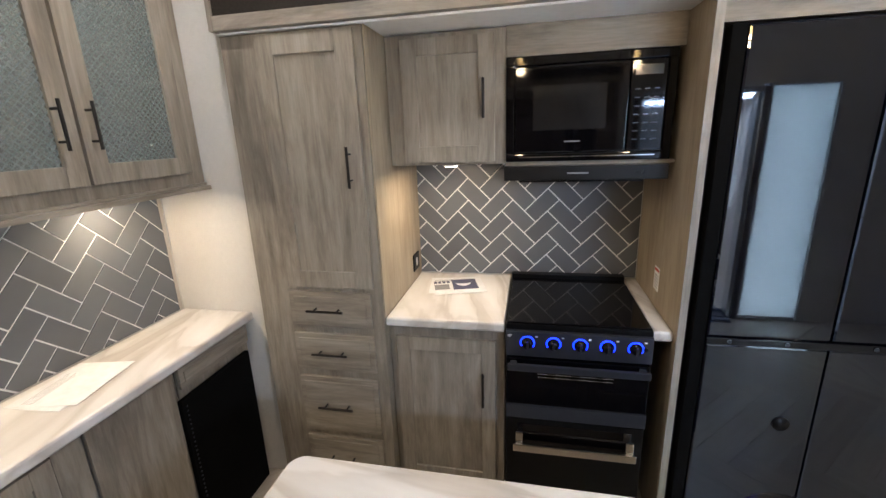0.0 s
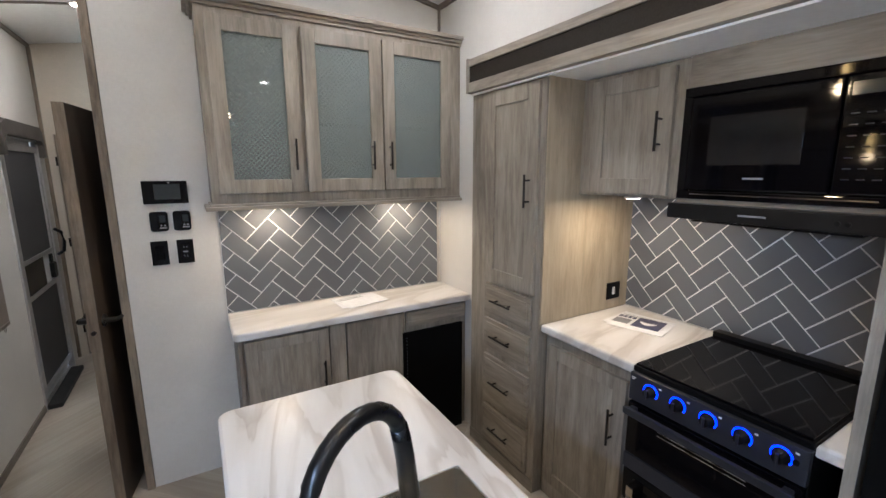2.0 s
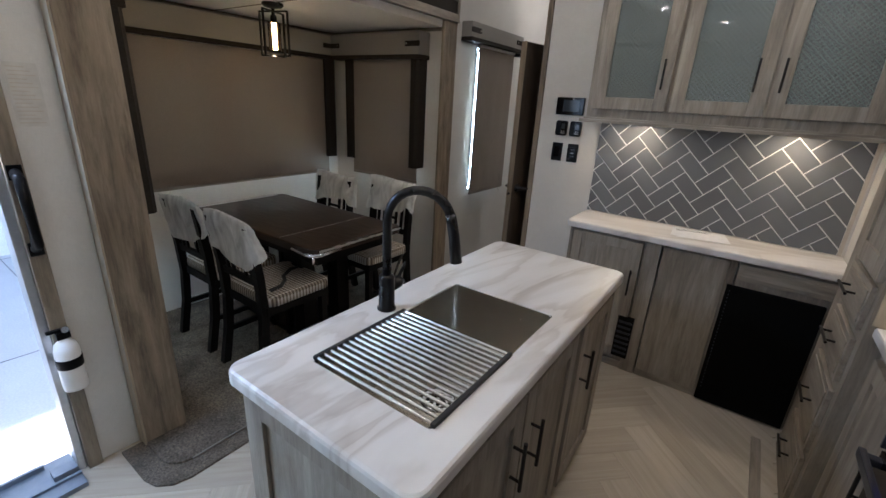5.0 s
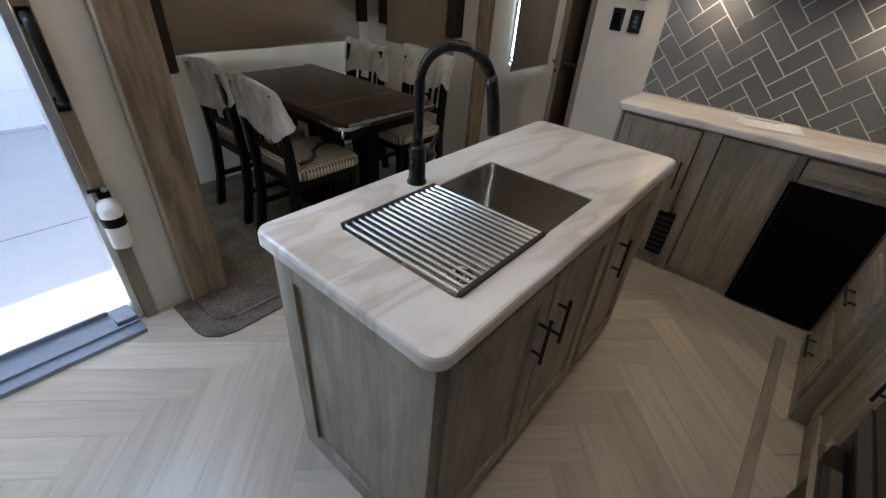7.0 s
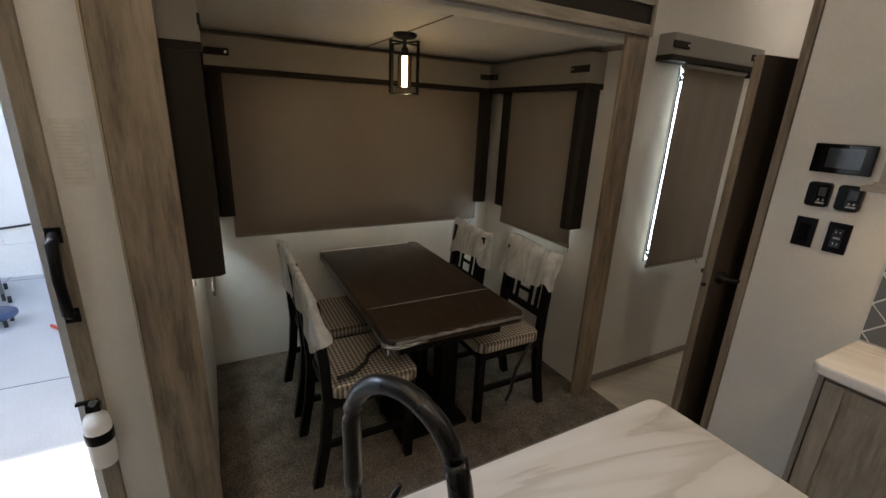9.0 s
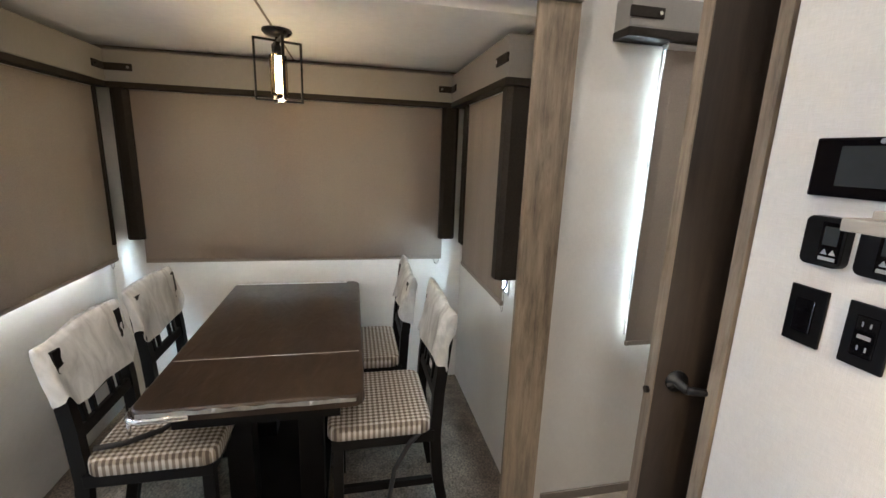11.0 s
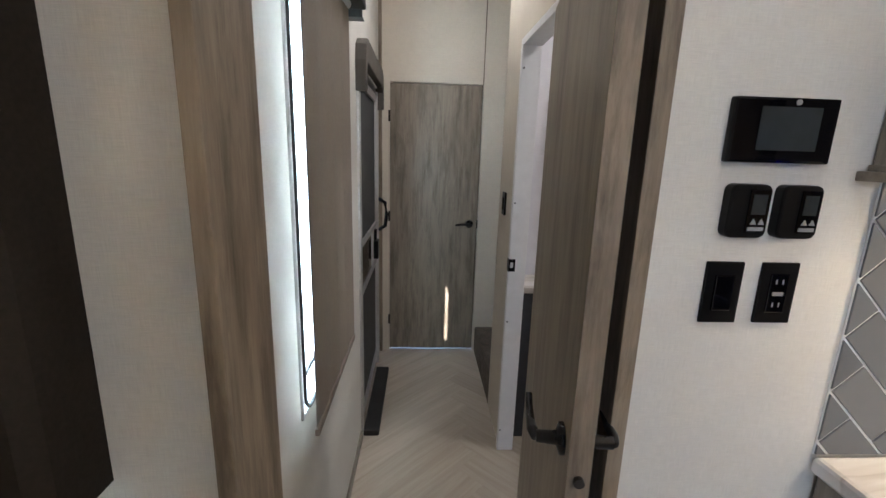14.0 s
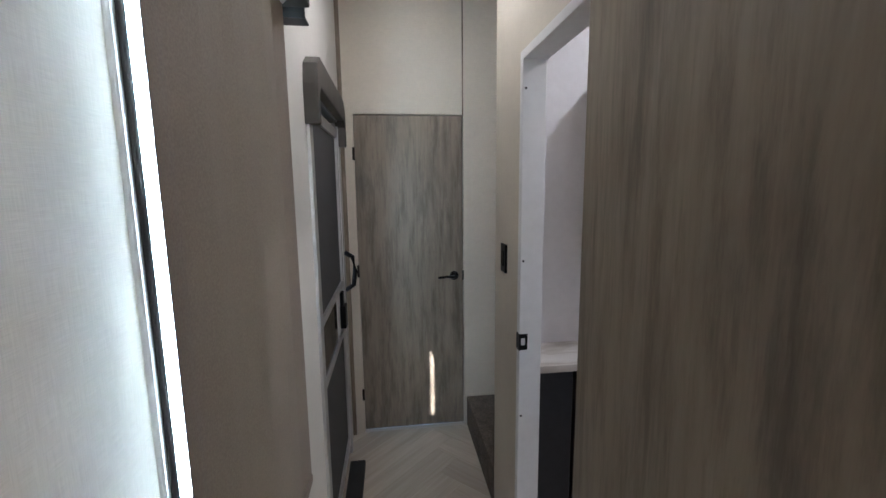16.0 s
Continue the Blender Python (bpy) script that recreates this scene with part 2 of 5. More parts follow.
def check_mat():
    m, nt, p = mat("checked_fabric")
    outs = []
    for sx in ((1, 0, 0), (0, 1, 0)):
        w = nt.nodes.new("ShaderNodeTexWave")
        w.wave_type, w.bands_direction = "BANDS", "X" if sx[0] else "Y"
        w.inputs["Scale"].default_value = 15.0
        nt.links.new(coords(nt), w.inputs[0])
        outs.append(ramp(nt, w.outputs[1], [(0.42, (0.0, 0.0, 0.0)), (0.58, (1, 1, 1))]))
    s = mix(nt, outs[0], outs[1], 0.5)
    c = ramp(nt, s, [(0.15, (0.10, 0.075, 0.055)), (0.5, (0.29, 0.245, 0.19)), (0.85, (0.56, 0.52, 0.465))])
    nt.links.new(c, p.inputs["Base Color"])
    p.inputs["Roughness"].default_value = 0.85
    bump(nt, p, noise_tex(nt, coords(nt), 350, 2), 0.3)
    return m


M_CHECK = check_mat()


def shade_mat():
    m, nt, p = mat("taupe_shade_fabric")
    n = noise_tex(nt, coords(nt, (1, 1, 1)), 300, 2)
    c = ramp(nt, n, [(0.3, (0.20, 0.165, 0.138)), (0.7, (0.255, 0.215, 0.182))])
    nt.links.new(c, p.inputs["Base Color"])
    p.inputs["Roughness"].default_value = 0.8
    tr = nt.nodes.new("ShaderNodeBsdfTranslucent")
    tr.inputs[0].default_value = (0.20, 0.16, 0.12, 1)
    mx = nt.nodes.new("ShaderNodeMixShader")
    mx.inputs[0].default_value = 0.12
    nt.links.new(p.outputs[0], mx.inputs[1])
    nt.links.new(tr.outputs[0], mx.inputs[2])
    nt.links.new(mx.outputs[0], nt.nodes["Material Output"].inputs[0])
    bump(nt, p, n, 0.2)
    return m


M_SHADE = shade_mat()


def wrap_mat():
    m, nt, p = mat("white_plastic_wrap")
    n = noise_tex(nt, coords(nt, (1.6, 1.6, 0.6)), 9, 4, 0.55, 0.8)
    p.inputs["Base Color"].default_value = (0.74, 0.74, 0.72, 1)
    p.inputs["Roughness"].default_value = 0.3
    bump(nt, p, n, 0.5, 0.02)
    tr = nt.nodes.new("ShaderNodeBsdfTransparent")
    mx = nt.nodes.new("ShaderNodeMixShader")
    f = nt.nodes.new("ShaderNodeMapRange")
    f.inputs[1].default_value, f.inputs[2].default_value = 0.3, 0.7
    f.inputs[3].default_value, f.inputs[4].default_value = 0.10, 0.50
    nt.links.new(n, f.inputs[0])
    nt.links.new(f.outputs[0], mx.inputs[0])
    nt.links.new(p.outputs[0], mx.inputs[1])
    nt.links.new(tr.outputs[0], mx.inputs[2])
    nt.links.new(mx.outputs[0], nt.nodes["Material Output"].inputs[0])
    return m


M_WRAP = wrap_mat()


def tablewrap_mat():
    m, nt, p = mat("clear_film_over_espresso_wood")
    n = noise_tex(nt, coords(nt, (3, 14, 14)), 1.0, 5, 0.6, 0.5)
    nt.links.new(ramp(nt, n, [(0.3, (0.018, 0.011, 0.007)), (0.7, (0.042, 0.026, 0.016))]), p.inputs["Base Color"])
    p.inputs["Roughness"].default_value = 0.32
    p.inputs["Coat Weight"].default_value = 0.12
    p.inputs["Coat Roughness"].default_value = 0.12
    p.inputs["Specular IOR Level"].default_value = 0.3
    bump(nt, p, noise_tex(nt, coords(nt, (3, 8, 3)), 3.0, 4, 0.5, 0.6), 0.3, 0.008)
    return m


M_TABLE = tablewrap_mat()


def frost_mat():
    m, nt, p = mat("patterned_frosted_glass")
    outs = []
    for rot in (45, -45):
        w = nt.nodes.new("ShaderNodeTexWave")
        w.wave_type, w.bands_direction = "BANDS", "X"
        w.inputs["Scale"].default_value = 18.5
        nt.links.new(coords(nt, (1, 1, 1), (0, radians(rot), 0)), w.inputs[0])
        outs.append(ramp(nt, w.outputs[1], [(0.86, (0, 0, 0)), (0.98, (1, 1, 1))]))
    lat = mix(nt, outs[0], outs[1], 1.0, "LIGHTEN")
    nt.links.new(mix(nt, (0.205, 0.238, 0.228), (0.262, 0.296, 0.286), lat), p.inputs["Base Color"])
    p.inputs["Roughness"].default_value = 0.03
    p.inputs["Specular IOR Level"].default_value = 0.5
    tr = nt.nodes.new("ShaderNodeBsdfTransparent")
    mx = nt.nodes.new("ShaderNodeMixShader")
    mx.inputs[0].default_value = 0.40
    nt.links.new(p.outputs[0], mx.inputs[1])
    nt.links.new(tr.outputs[0], mx.inputs[2])
    nt.links.new(mx.outputs[0], nt.nodes["Material Output"].inputs[0])
    return m


M_FROST = frost_mat()


def glass_mat(name, tint, rough=0.02):
    m, nt, p = mat(name)
    p.inputs["Base Color"].default_value = (*tint, 1)
    p.inputs["Roughness"].default_value = rough
    p.inputs["Transmission Weight"].default_value = 1.0
    p.inputs["IOR"].default_value = 1.1
    return m


M_GLASS = glass_mat("window_glass", (0.9, 0.95, 0.95))
M_LAMPGLASS = glass_mat("amber_lamp_glass", (0.95, 0.88, 0.75))


def concrete(name, lo, hi, rough=0.8):
    m, nt, p = mat(name)
    a = noise_tex(nt, coords(nt), 0.8, 6, 0.6)
    b = noise_tex(nt, coords(nt), 60, 4)
    c = ramp(nt, a, [(0.3, lo), (0.7, hi)])
    nt.links.new(mix(nt, c, ramp(nt, b, [(0.3, (0.85, 0.85, 0.85)), (0.7, (1, 1, 1))]), 1.0, "MULTIPLY"), p.inputs["Base Color"])
    p.inputs["Roughness"].default_value = rough
    return m


def frosted():
    m, nt, p = mat("frosted_door_pane")
    p.inputs["Base Color"].default_value = (0.7, 0.75, 0.78, 1)
    p.inputs["Roughness"].default_value = 0.3
    tr = nt.nodes.new("ShaderNodeBsdfTranslucent")
    tr.inputs[0].default_value = (0.75, 0.80, 0.85, 1)
    mx = nt.nodes.new("ShaderNodeMixShader")
    mx.inputs[0].default_value = 0.6
    nt.links.new(p.outputs[0], mx.inputs[1])
    nt.links.new(tr.outputs[0], mx.inputs[2])
    nt.links.new(mx.outputs[0], nt.nodes["Material Output"].inputs[0])
    return m


M_PANE = frosted()
M_CONC = concrete("concrete_apron", (0.54, 0.55, 0.555), (0.64, 0.65, 0.655))
M_SIDING = concrete("white_cladding", (0.76, 0.77, 0.78), (0.84, 0.85, 0.86))

# ---------------- builders ----------------


def box(bm, x0, x1, y0, y1, z0, z1, bev=0.0):
    m = Matrix.LocRotScale(((x0 + x1) / 2, (y0 + y1) / 2, (z0 + z1) / 2), None, (abs(x1 - x0), abs(y1 - y0), abs(z1 - z0)))
    r = bmesh.ops.create_cube(bm, size=1.0, matrix=m)
    if bev:
        es = list({e for v in r["verts"] for e in v.link_edges})
        bmesh.ops.bevel(bm, geom=es, offset=bev, segments=2, affect="EDGES", profile=0.7)
    return bm


def boxes(*bs, bev=0.0):
    bm = bmesh.new()
    for b in bs:
        box(bm, *b, bev=bev)
    return bm


def rod(bm, a, b, r, r2=None, seg=12):
    a, b = Vector(a), Vector(b)
    q = (b - a).to_track_quat("Z", "Y").to_matrix().to_4x4()
    bmesh.ops.create_cone(bm, cap_ends=True, segments=seg, radius1=r, radius2=r if r2 is None else r2, depth=(b - a).length,
                          matrix=Matrix.Translation((a + b) / 2) @ q)
    return bm


def rods(*rs, seg=12):
    bm = bmesh.new()
    for a, b, r in rs:
        rod(bm, a, b, r, seg=seg)
    return bm


def prism(pts, z0, z1, bev=0.0, seg=2):
    """An upright slab over an outline in x, y."""
    bm = bmesh.new()
    lo = [bm.verts.new((x, y, z0)) for x, y in pts]
    hi = [bm.verts.new((x, y, z1)) for x, y in pts]
    n = len(pts)
    top = bm.faces.new(hi)
    bm.faces.new(lo[::-1])
    for i in range(n):
        bm.faces.new((lo[i], lo[(i + 1) % n], hi[(i + 1) % n], hi[i]))
    bmesh.ops.recalc_face_normals(bm, faces=bm.faces)
    if bev:
        es = list(top.edges)
        bmesh.ops.bevel(bm, geom=es, offset=bev, segments=seg, affect="EDGES", profile=0.6)
    return bm


def round_rect(x0, x1, y0, y1, r, seg=5, which=(1, 1, 1, 1)):
    pts = []
    for (cx, cy, a), w in zip(((x1 - r, y1 - r, 0), (x0 + r, y1 - r, 90), (x0 + r, y0 + r, 180), (x1 - r, y0 + r, 270)), which):
        if w:
            pts += [(cx + r * math.cos(radians(a + 90 * i / seg)), cy + r * math.sin(radians(a + 90 * i / seg))) for i in range(seg + 1)]
        else:
            pts.append((cx + r * (1 if a in (0, 270) else -1), cy + r * (1 if a in (0, 90) else -1)))
    return pts


def tube(pts, r, seg=10):
    """A round bar along a line of points."""
    bm = bmesh.new()
    rings = []
    pts = [Vector(p) for p in pts]
    up = Vector((0.123, 0.21, 0.97)).normalized()
    for i, p in enumerate(pts):
        d = (pts[min(i + 1, len(pts) - 1)] - pts[max(i - 1, 0)]).normalized()
        side = d.cross(up)
        if side.length < 1e-3:
            side = d.cross(Vector((1, 0, 0)))
        side.normalize()
        oth = d.cross(side).normalized()
        rad = r[i] if isinstance(r, (list, tuple)) else r
        rings.append([bm.verts.new(p + rad * (math.cos(2 * math.pi * k / seg) * side + math.sin(2 * math.pi * k / seg) * oth)) for k in range(seg)])
    for a, b in zip(rings, rings[1:]):
        for k in range(seg):
            bm.faces.new((a[k], a[(k + 1) % seg], b[(k + 1) % seg], b[k]))
    bm.faces.new(rings[0][::-1])
    bm.faces.new(rings[-1])
    bmesh.ops.recalc_face_normals(bm, faces=bm.faces)
    for f in bm.faces:
        f.smooth = True
    return bm


def lathe(profile, seg=24):
    """A turned body from (radius, height) pairs."""
    bm = bmesh.new()
    rings = [[bm.verts.new((max(r, 1e-4) * math.cos(2 * math.pi * k / seg), max(r, 1e-4) * math.sin(2 * math.pi * k / seg), z)) for k in range(seg)] for r, z in profile]
    for a, b in zip(rings, rings[1:]):
        for k in range(seg):
            bm.faces.new((a[k], a[(k + 1) % seg], b[(k + 1) % seg], b[k]))
    bm.faces.new(rings[0][::-1])
    bm.faces.new(rings[-1])
    bmesh.ops.recalc_face_normals(bm, faces=bm.faces)
    for f in bm.faces:
        f.smooth = True
    return bm


def mesh_of(name, bm, material):
    me = bpy.data.meshes.new(name)
    bm.to_mesh(me)
    bm.free()
    me.materials.append(material)
    return me


def part(name, bm, material, parent, label="", m=None):
    ob = new(name, mesh_of(name, bm, material))
    ob.parent = parent
    if m is not None:
        ob.matrix_basis = m
    return tagged(ob, label)


def thing(name, m, label, category, group=""):
    ob = new(name)
    ob.empty_display_size = 0.1
    ob.matrix_basis = m
    return tagged(ob, label, category, group)


def solo(name, bm, material, label, category, m=None, group=""):
    ob = new(name, mesh_of(name, bm, material))
    if m is not None:
        ob.matrix_basis = m
    return tagged(ob, label, category, group)


def structure(name, bm, material, label, category="", m=None):
    ob = new(name, mesh_of(name, bm, material))
    if m is not None:
        ob.matrix_basis = m
    return tagged(ob, label, category or name.split("_")[0], "", "structure")


def handle(parent, x, z, length, y=0.0, upright=True):
    """A bar pull on a front that faces -y."""
    r, off = 0.0055, 0.032
    if upright:
        a, b = (x, y - off, z - length / 2), (x, y - off, z + length / 2)
        posts = [((x, y, z + s * length * 0.32), (x, y - off, z + s * length * 0.32), 0.0045) for s in (-1, 1)]
    else:
        a, b = (x - length / 2, y - off, z), (x + length / 2, y - off, z)
        posts = [((x + s * length * 0.32, y, z), (x + s * length * 0.32, y - off, z), 0.0045) for s in (-1, 1)]
    return part("handle", rods((a, b, r), *posts), M_BRONZE, parent, "dark bronze bar handle")


def shaker(parent, x0, x1, z0, z1, y=0.0, t=0.02, rail=0.055, material=None, name="door", glass=False):
    """A framed door, its face at y - t."""
    material = material or M_WOOD
    f = y - t
    bs = [(x0, x0 + rail, f, y, z0, z1), (x1 - rail, x1, f, y, z0, z1),
          (x0 + rail, x1 - rail, f, y, z0, z0 + rail), (x0 + rail, x1 - rail, f, y, z1 - rail, z1)]
    if not glass:
        bs.append((x0 + rail - 0.004, x1 - rail + 0.004, f + 0.009, y - 0.002, z0 + rail - 0.004, z1 - rail + 0.004))
    if glass:
        ob = part(name, boxes(*bs[2:3], bev=0.0025), material, parent)
        part("rail", boxes(bs[3], bev=0.0025), material, ob)
    else:
        ob = part(name, boxes(bs[4], bev=0.001), material, parent)
        part("rail", boxes(bs[2], bev=0.0025), material, ob)
        part("rail", boxes(bs[3], bev=0.0025), material, ob)
    part("stile", boxes(bs[0], bev=0.0025), material, ob)
    part("stile", boxes(bs[1], bev=0.0025), material, ob)
    if glass:
        part("glass_pane", boxes((x0 + rail - 0.003, x1 - rail + 0.003, f + 0.010, f + 0.014, z0 + rail - 0.003, z1 - rail + 0.003)), M_FROST, ob, "frosted glass with a diamond lattice")
    return ob


def slab(parent, x0, x1, z0, z1, y=0.0, t=0.02, name="drawer", material=None, lip=0.022):
    """A drawer front with a slightly raised field."""
    bm = boxes((x0, x1, y - t, y, z0, z1), (x0 + lip, x1 - lip, y - t - 0.004, y - t + 0.002, z0 + lip, z1 - lip), bev=0.003)
    return part(name, bm, material or M_WOODX, parent)

# ---------------- large structure ----------------
structure("floor", boxes((-0.56, 2.64, BY, FY + 0.1, -0.10, -0.006), (-1.76, -0.56, DY0 - 0.06, DY1 + 0.06, -0.10, -0.006)), M_PLANK, "pale oak vinyl floor in herringbone", "floor")
def carpet_outline(edge, rear, front, r):
    """The bay's floor and a tongue past the posts, with rounded corners."""
    out = [(DX, DY0), (-0.47, DY0), (-0.47, rear)]
    out += [(edge - r + r * math.sin(radians(a)), rear + r - r * math.cos(radians(a))) for a in (0, 30, 60, 90)]
    out += [(edge - r + r * math.cos(radians(a)), front - r + r * math.sin(radians(a))) for a in (0, 30, 60, 90)]
    return out + [(-0.47, front), (-0.47, DY1), (DX, DY1)]


structure("carpet", prism(carpet_outline(-0.105, -0.535, 1.86, 0.13), -0.005, 0.010, 0.004), M_CARPET, "short taupe carpet in the dinette bay", "carpet")
structure("carpet_flap", prism(carpet_outline(-0.192, -0.450, 1.815, 0.09), 0.010, 0.021, 0.006), M_CARPET, "upper carpet layer that rides out with the bay", "carpet")
structure("carpet_edge", prism([(-0.194, -0.36), (-0.186, -0.36), (-0.186, 1.72), (-0.194, 1.72)], 0.010, 0.020), M_TRIMTAN, "bound carpet edge", "trim")

W = 0.06
structure("wall_left", boxes(
    (LX - W, LX, 1.80, 2.22, 0, TOP + .1), (LX - W, LX, 2.22, 2.78, 0, 0.83), (LX - W, LX, 2.22, 2.78, 1.97, TOP + .1), (LX - W, LX, 2.78, 3.30, 0, TOP + .1),
    (LX - W, LX, 3.30, 4.16, 1.90, TOP + .1), (LX - W, LX, 4.16, FY + .06, 0, TOP + .1),
    (LX - W, LX, DY0, 1.80, DZ + 0.05, TOP + .1), (LX - W, LX, -0.645, DY0, 0, TOP + .1), (LX - W, LX, -1.44, -0.645, 1.92, TOP + .1), (LX - W, LX, -1.976, -1.44, 1.97, TOP + .1), (LX - W, LX, BY, -1.976, 0, TOP + .1)),
    M_WALL, "linen-textured pale wall", "wall")
structure("wall_right", boxes(
    (RX, RX + W, 1.50, FY + .06, 0, TOP + .1), (RX, RX + W, -1.36, 1.50, KZ + 0.05, TOP + .1), (RX, RX + W, BY, -1.36, 0, TOP + .1)), M_WALL, "linen-textured pale wall", "wall")
structure("wall_hutch", boxes((0.230, RX, HY, HY + 0.07, 0, 2.86)), M_WALL, "pale wall behind the hutch", "wall")
structure("wall_back", boxes((LX, RX, BY - W, BY, 0, 2.86)), M_WALL, "pale end wall", "wall")
structure("wall_far", boxes((LX, RX, FY, FY + W, 1.982, 2.86), (0.222, RX, FY, FY + W, 0, 1.982), (LX, -0.425, FY, FY + W, 0, 1.982)), M_CREAM, "cream wall at the end of the passage", "wall")
structure("wall_bath", boxes((0.244, 0.296, HY + 0.072, 2.60, 0, 2.0), (0.236, 0.296, 3.18, 3.56, 0, 2.86), (0.236, 0.296, HY + 0.07, 3.18, 2.0, 2.86), (0.296, RX, 3.50, 3.56, 0, 2.86)), M_CREAM, "pale partition wall of the bathroom", "wall")
structure("bath_lining", boxes((0.296, RX, 3.484, 3.498, 0, 2.6), (0.30, RX, HY + 0.072, HY + 0.08, 0, 2.6)), M_BATH, "white bathroom wall lining", "wall")
structure("slide_wall_kitchen", boxes((KX, KX + W, -1.36, 1.56, 0, KZ + 0.05), (RX + W, KX, 1.50, 1.56, 0, KZ + 0.05), (RX, KX, -1.36, -1.30, 0, KZ + 0.05)), M_WALL, "pale wall of the kitchen bay", "wall")
structure("slide_ceiling_kitchen", boxes((1.93, KX, -1.30, 1.50, KZ, KZ + 0.05)), M_CEIL, "white ceiling of the kitchen bay", "ceiling")
structure("slide_wall_dinette", boxes(
    (DX - W, DX, DY0 - W, 0.04, 0, DZ + 0.05), (DX - W, DX, 1.46, DY1 + W, 0, DZ + 0.05), (DX - W, DX, 0.04, 1.46, 0, 1.0), (DX - W, DX, 0.04, 1.46, 1.80, DZ + 0.05)), M_WALL, "pale wall of the dinette bay", "wall")
structure("slide_wall_dinette_front", boxes(
    (DX, -1.42, DY1, DY1 + W, 0, DZ + 0.05), (-0.74, LX, DY1, DY1 + W, 0, DZ + 0.05), (-1.42, -0.74, DY1, DY1 + W, 0, 0.94), (-1.42, -0.74, DY1, DY1 + W, 1.80, DZ + 0.05)), M_WALL, "pale wall of the dinette bay", "wall")
structure("slide_wall_dinette_rear", boxes(
    (DX, -1.50, DY0 - W, DY0, 0, DZ + 0.05), (-0.74, LX, DY0 - W, DY0, 0, DZ + 0.05), (-1.50, -0.74, DY0 - W, DY0, 0, 0.94), (-1.50, -0.74, DY0 - W, DY0, 1.80, DZ + 0.05)),
    M_WALL, "pale wall of the dinette bay", "wall")
structure("slide_ceiling_dinette", boxes((DX, LX, DY0, DY1, DZ, DZ + 0.05)), M_CEIL, "white ceiling of the dinette bay", "ceiling")


def arch_z(x):
    u = (x - 0.75) / 1.25
    return 2.80 - 0.12 * u * u


def arched(x0, x1, y0, y1, lift, thick, n=16):
    bm = bmesh.new()
    rows = []
    for i in range(n + 1):
        x = x0 + (x1 - x0) * i / n
        z = arch_z(x) + lift
        rows.append([bm.verts.new((x, y0, z)), bm.verts.new((x, y1, z)), bm.verts.new((x, y1, z + thick)), bm.verts.new((x, y0, z + thick))])
    for a, b in zip(rows, rows[1:]):
        for k in range(4):
            bm.faces.new((a[k], a[(k + 1) % 4], b[(k + 1) % 4], b[k]))
    bm.faces.new(rows[0])
    bm.faces.new(rows[-1][::-1])
    bmesh.ops.recalc_face_normals(bm, faces=bm.faces)
    return bm


structure("ceiling", arched(LX - 0.06, RX + 0.06, BY - 0.06, FY + 0.06, 0, 0.05), M_CEIL, "arched white ceiling with brown battens", "ceiling")
for y in (-2.4, -1.2, 0.0, 1.2, 2.42, 3.3):
    structure("ceiling_batten", arched(LX, RX, y - 0.012, y + 0.012, -0.008, 0.012), M_TRIMTAN, "thin brown ceiling batten", "trim")
structure("ceiling_batten_hutch", arched(0.232, RX, HY - 0.022, HY - 0.001, -0.022, 0.024), M_TRIMTAN, "brown trim where wall meets ceiling", "trim")
for x, y0, y1 in ((LX, BY, FY), (RX - 0.02, BY, HY - 0.03)):
    structure("ceiling_trim", boxes((x, x + 0.02, y0, y1, 2.655, 2.685), bev=0.004), M_TRIMTAN, "brown trim along the ceiling edge", "trim")
structure("corner_trim", boxes((RX - 0.014, RX - 0.001, HY - 0.014, HY - 0.001, 2.40, 2.66)), M_TRIMTAN, "brown corner trim", "trim")
structure("baseboard", boxes((LX, LX + 0.010, 1.90, 3.26, 0, 0.045)), M_TRIMTAN, "low baseboard of the passage", "trim")
structure("corner_trim_far", boxes((LX, LX + 0.022, FY - 0.022, FY, 0, 2.66), (0.215, 0.222, FY - 0.006, FY, 1.982, 2.7)), M_PILLAR, "wood corner strip", "trim")


def fascia(name, x, side, y0, y1, z0, z1, label):
    """The framed dark band over a slide-out opening. side: +1 faces +x."""
    ob = thing(name, pose(x, (y0 + y1) / 2, z0), label, "fascia")
    tagged(ob, kind="structure")
    L = (y1 - y0) / 2
    h = z1 - z0
    s = side
    def bx(a, b, *r):
        return (min(a * s, b * s), max(a * s, b * s), *r)
    part("lower_rail", boxes(bx(-0.04, 0.0, -L, L, 0, 0.052), bev=0.004), M_WOODY, ob)
    part("upper_rail", boxes(bx(-0.04, 0.0, -L, L, h - 0.038, h), bev=0.004), M_WOODY, ob)
    part("band", boxes(bx(-0.04, -0.008, -L, L, 0.052, h - 0.038)), M_LEATHER, ob, "dark brown upholstered band")
    part("end_cap", boxes(bx(-0.04, 0.004, L - 0.012, L + 0.006, -0.002, h + 0.004), bev=0.003), M_WOOD, ob)
    return ob


fascia("fascia_kitchen", 1.897, -1, -1.30, 1.50, 2.083, 2.255, "greige wood fascia with a dark band over the kitchen bay")
fascia("fascia_dinette", -0.400, 1, -0.475, 1.815, 2.080, 2.252, "greige wood fascia with a dark band over the dinette bay")
for nm, x, y0, y1 in (("pillar_front", -0.415, 1.670, 1.824), ("pillar_rear", -0.430, -0.445, -0.277)):
    structure(nm, boxes((x - 0.022, x, y0, y1, 0, 2.078), bev=0.003), M_PILLAR, "brown oak-grain post at the bay opening", "post")
structure("post_block_front", boxes((-0.500, -0.438, 1.770, 1.820, 0, 2.05)), M_WALL, "pale block behind the post", "wall")
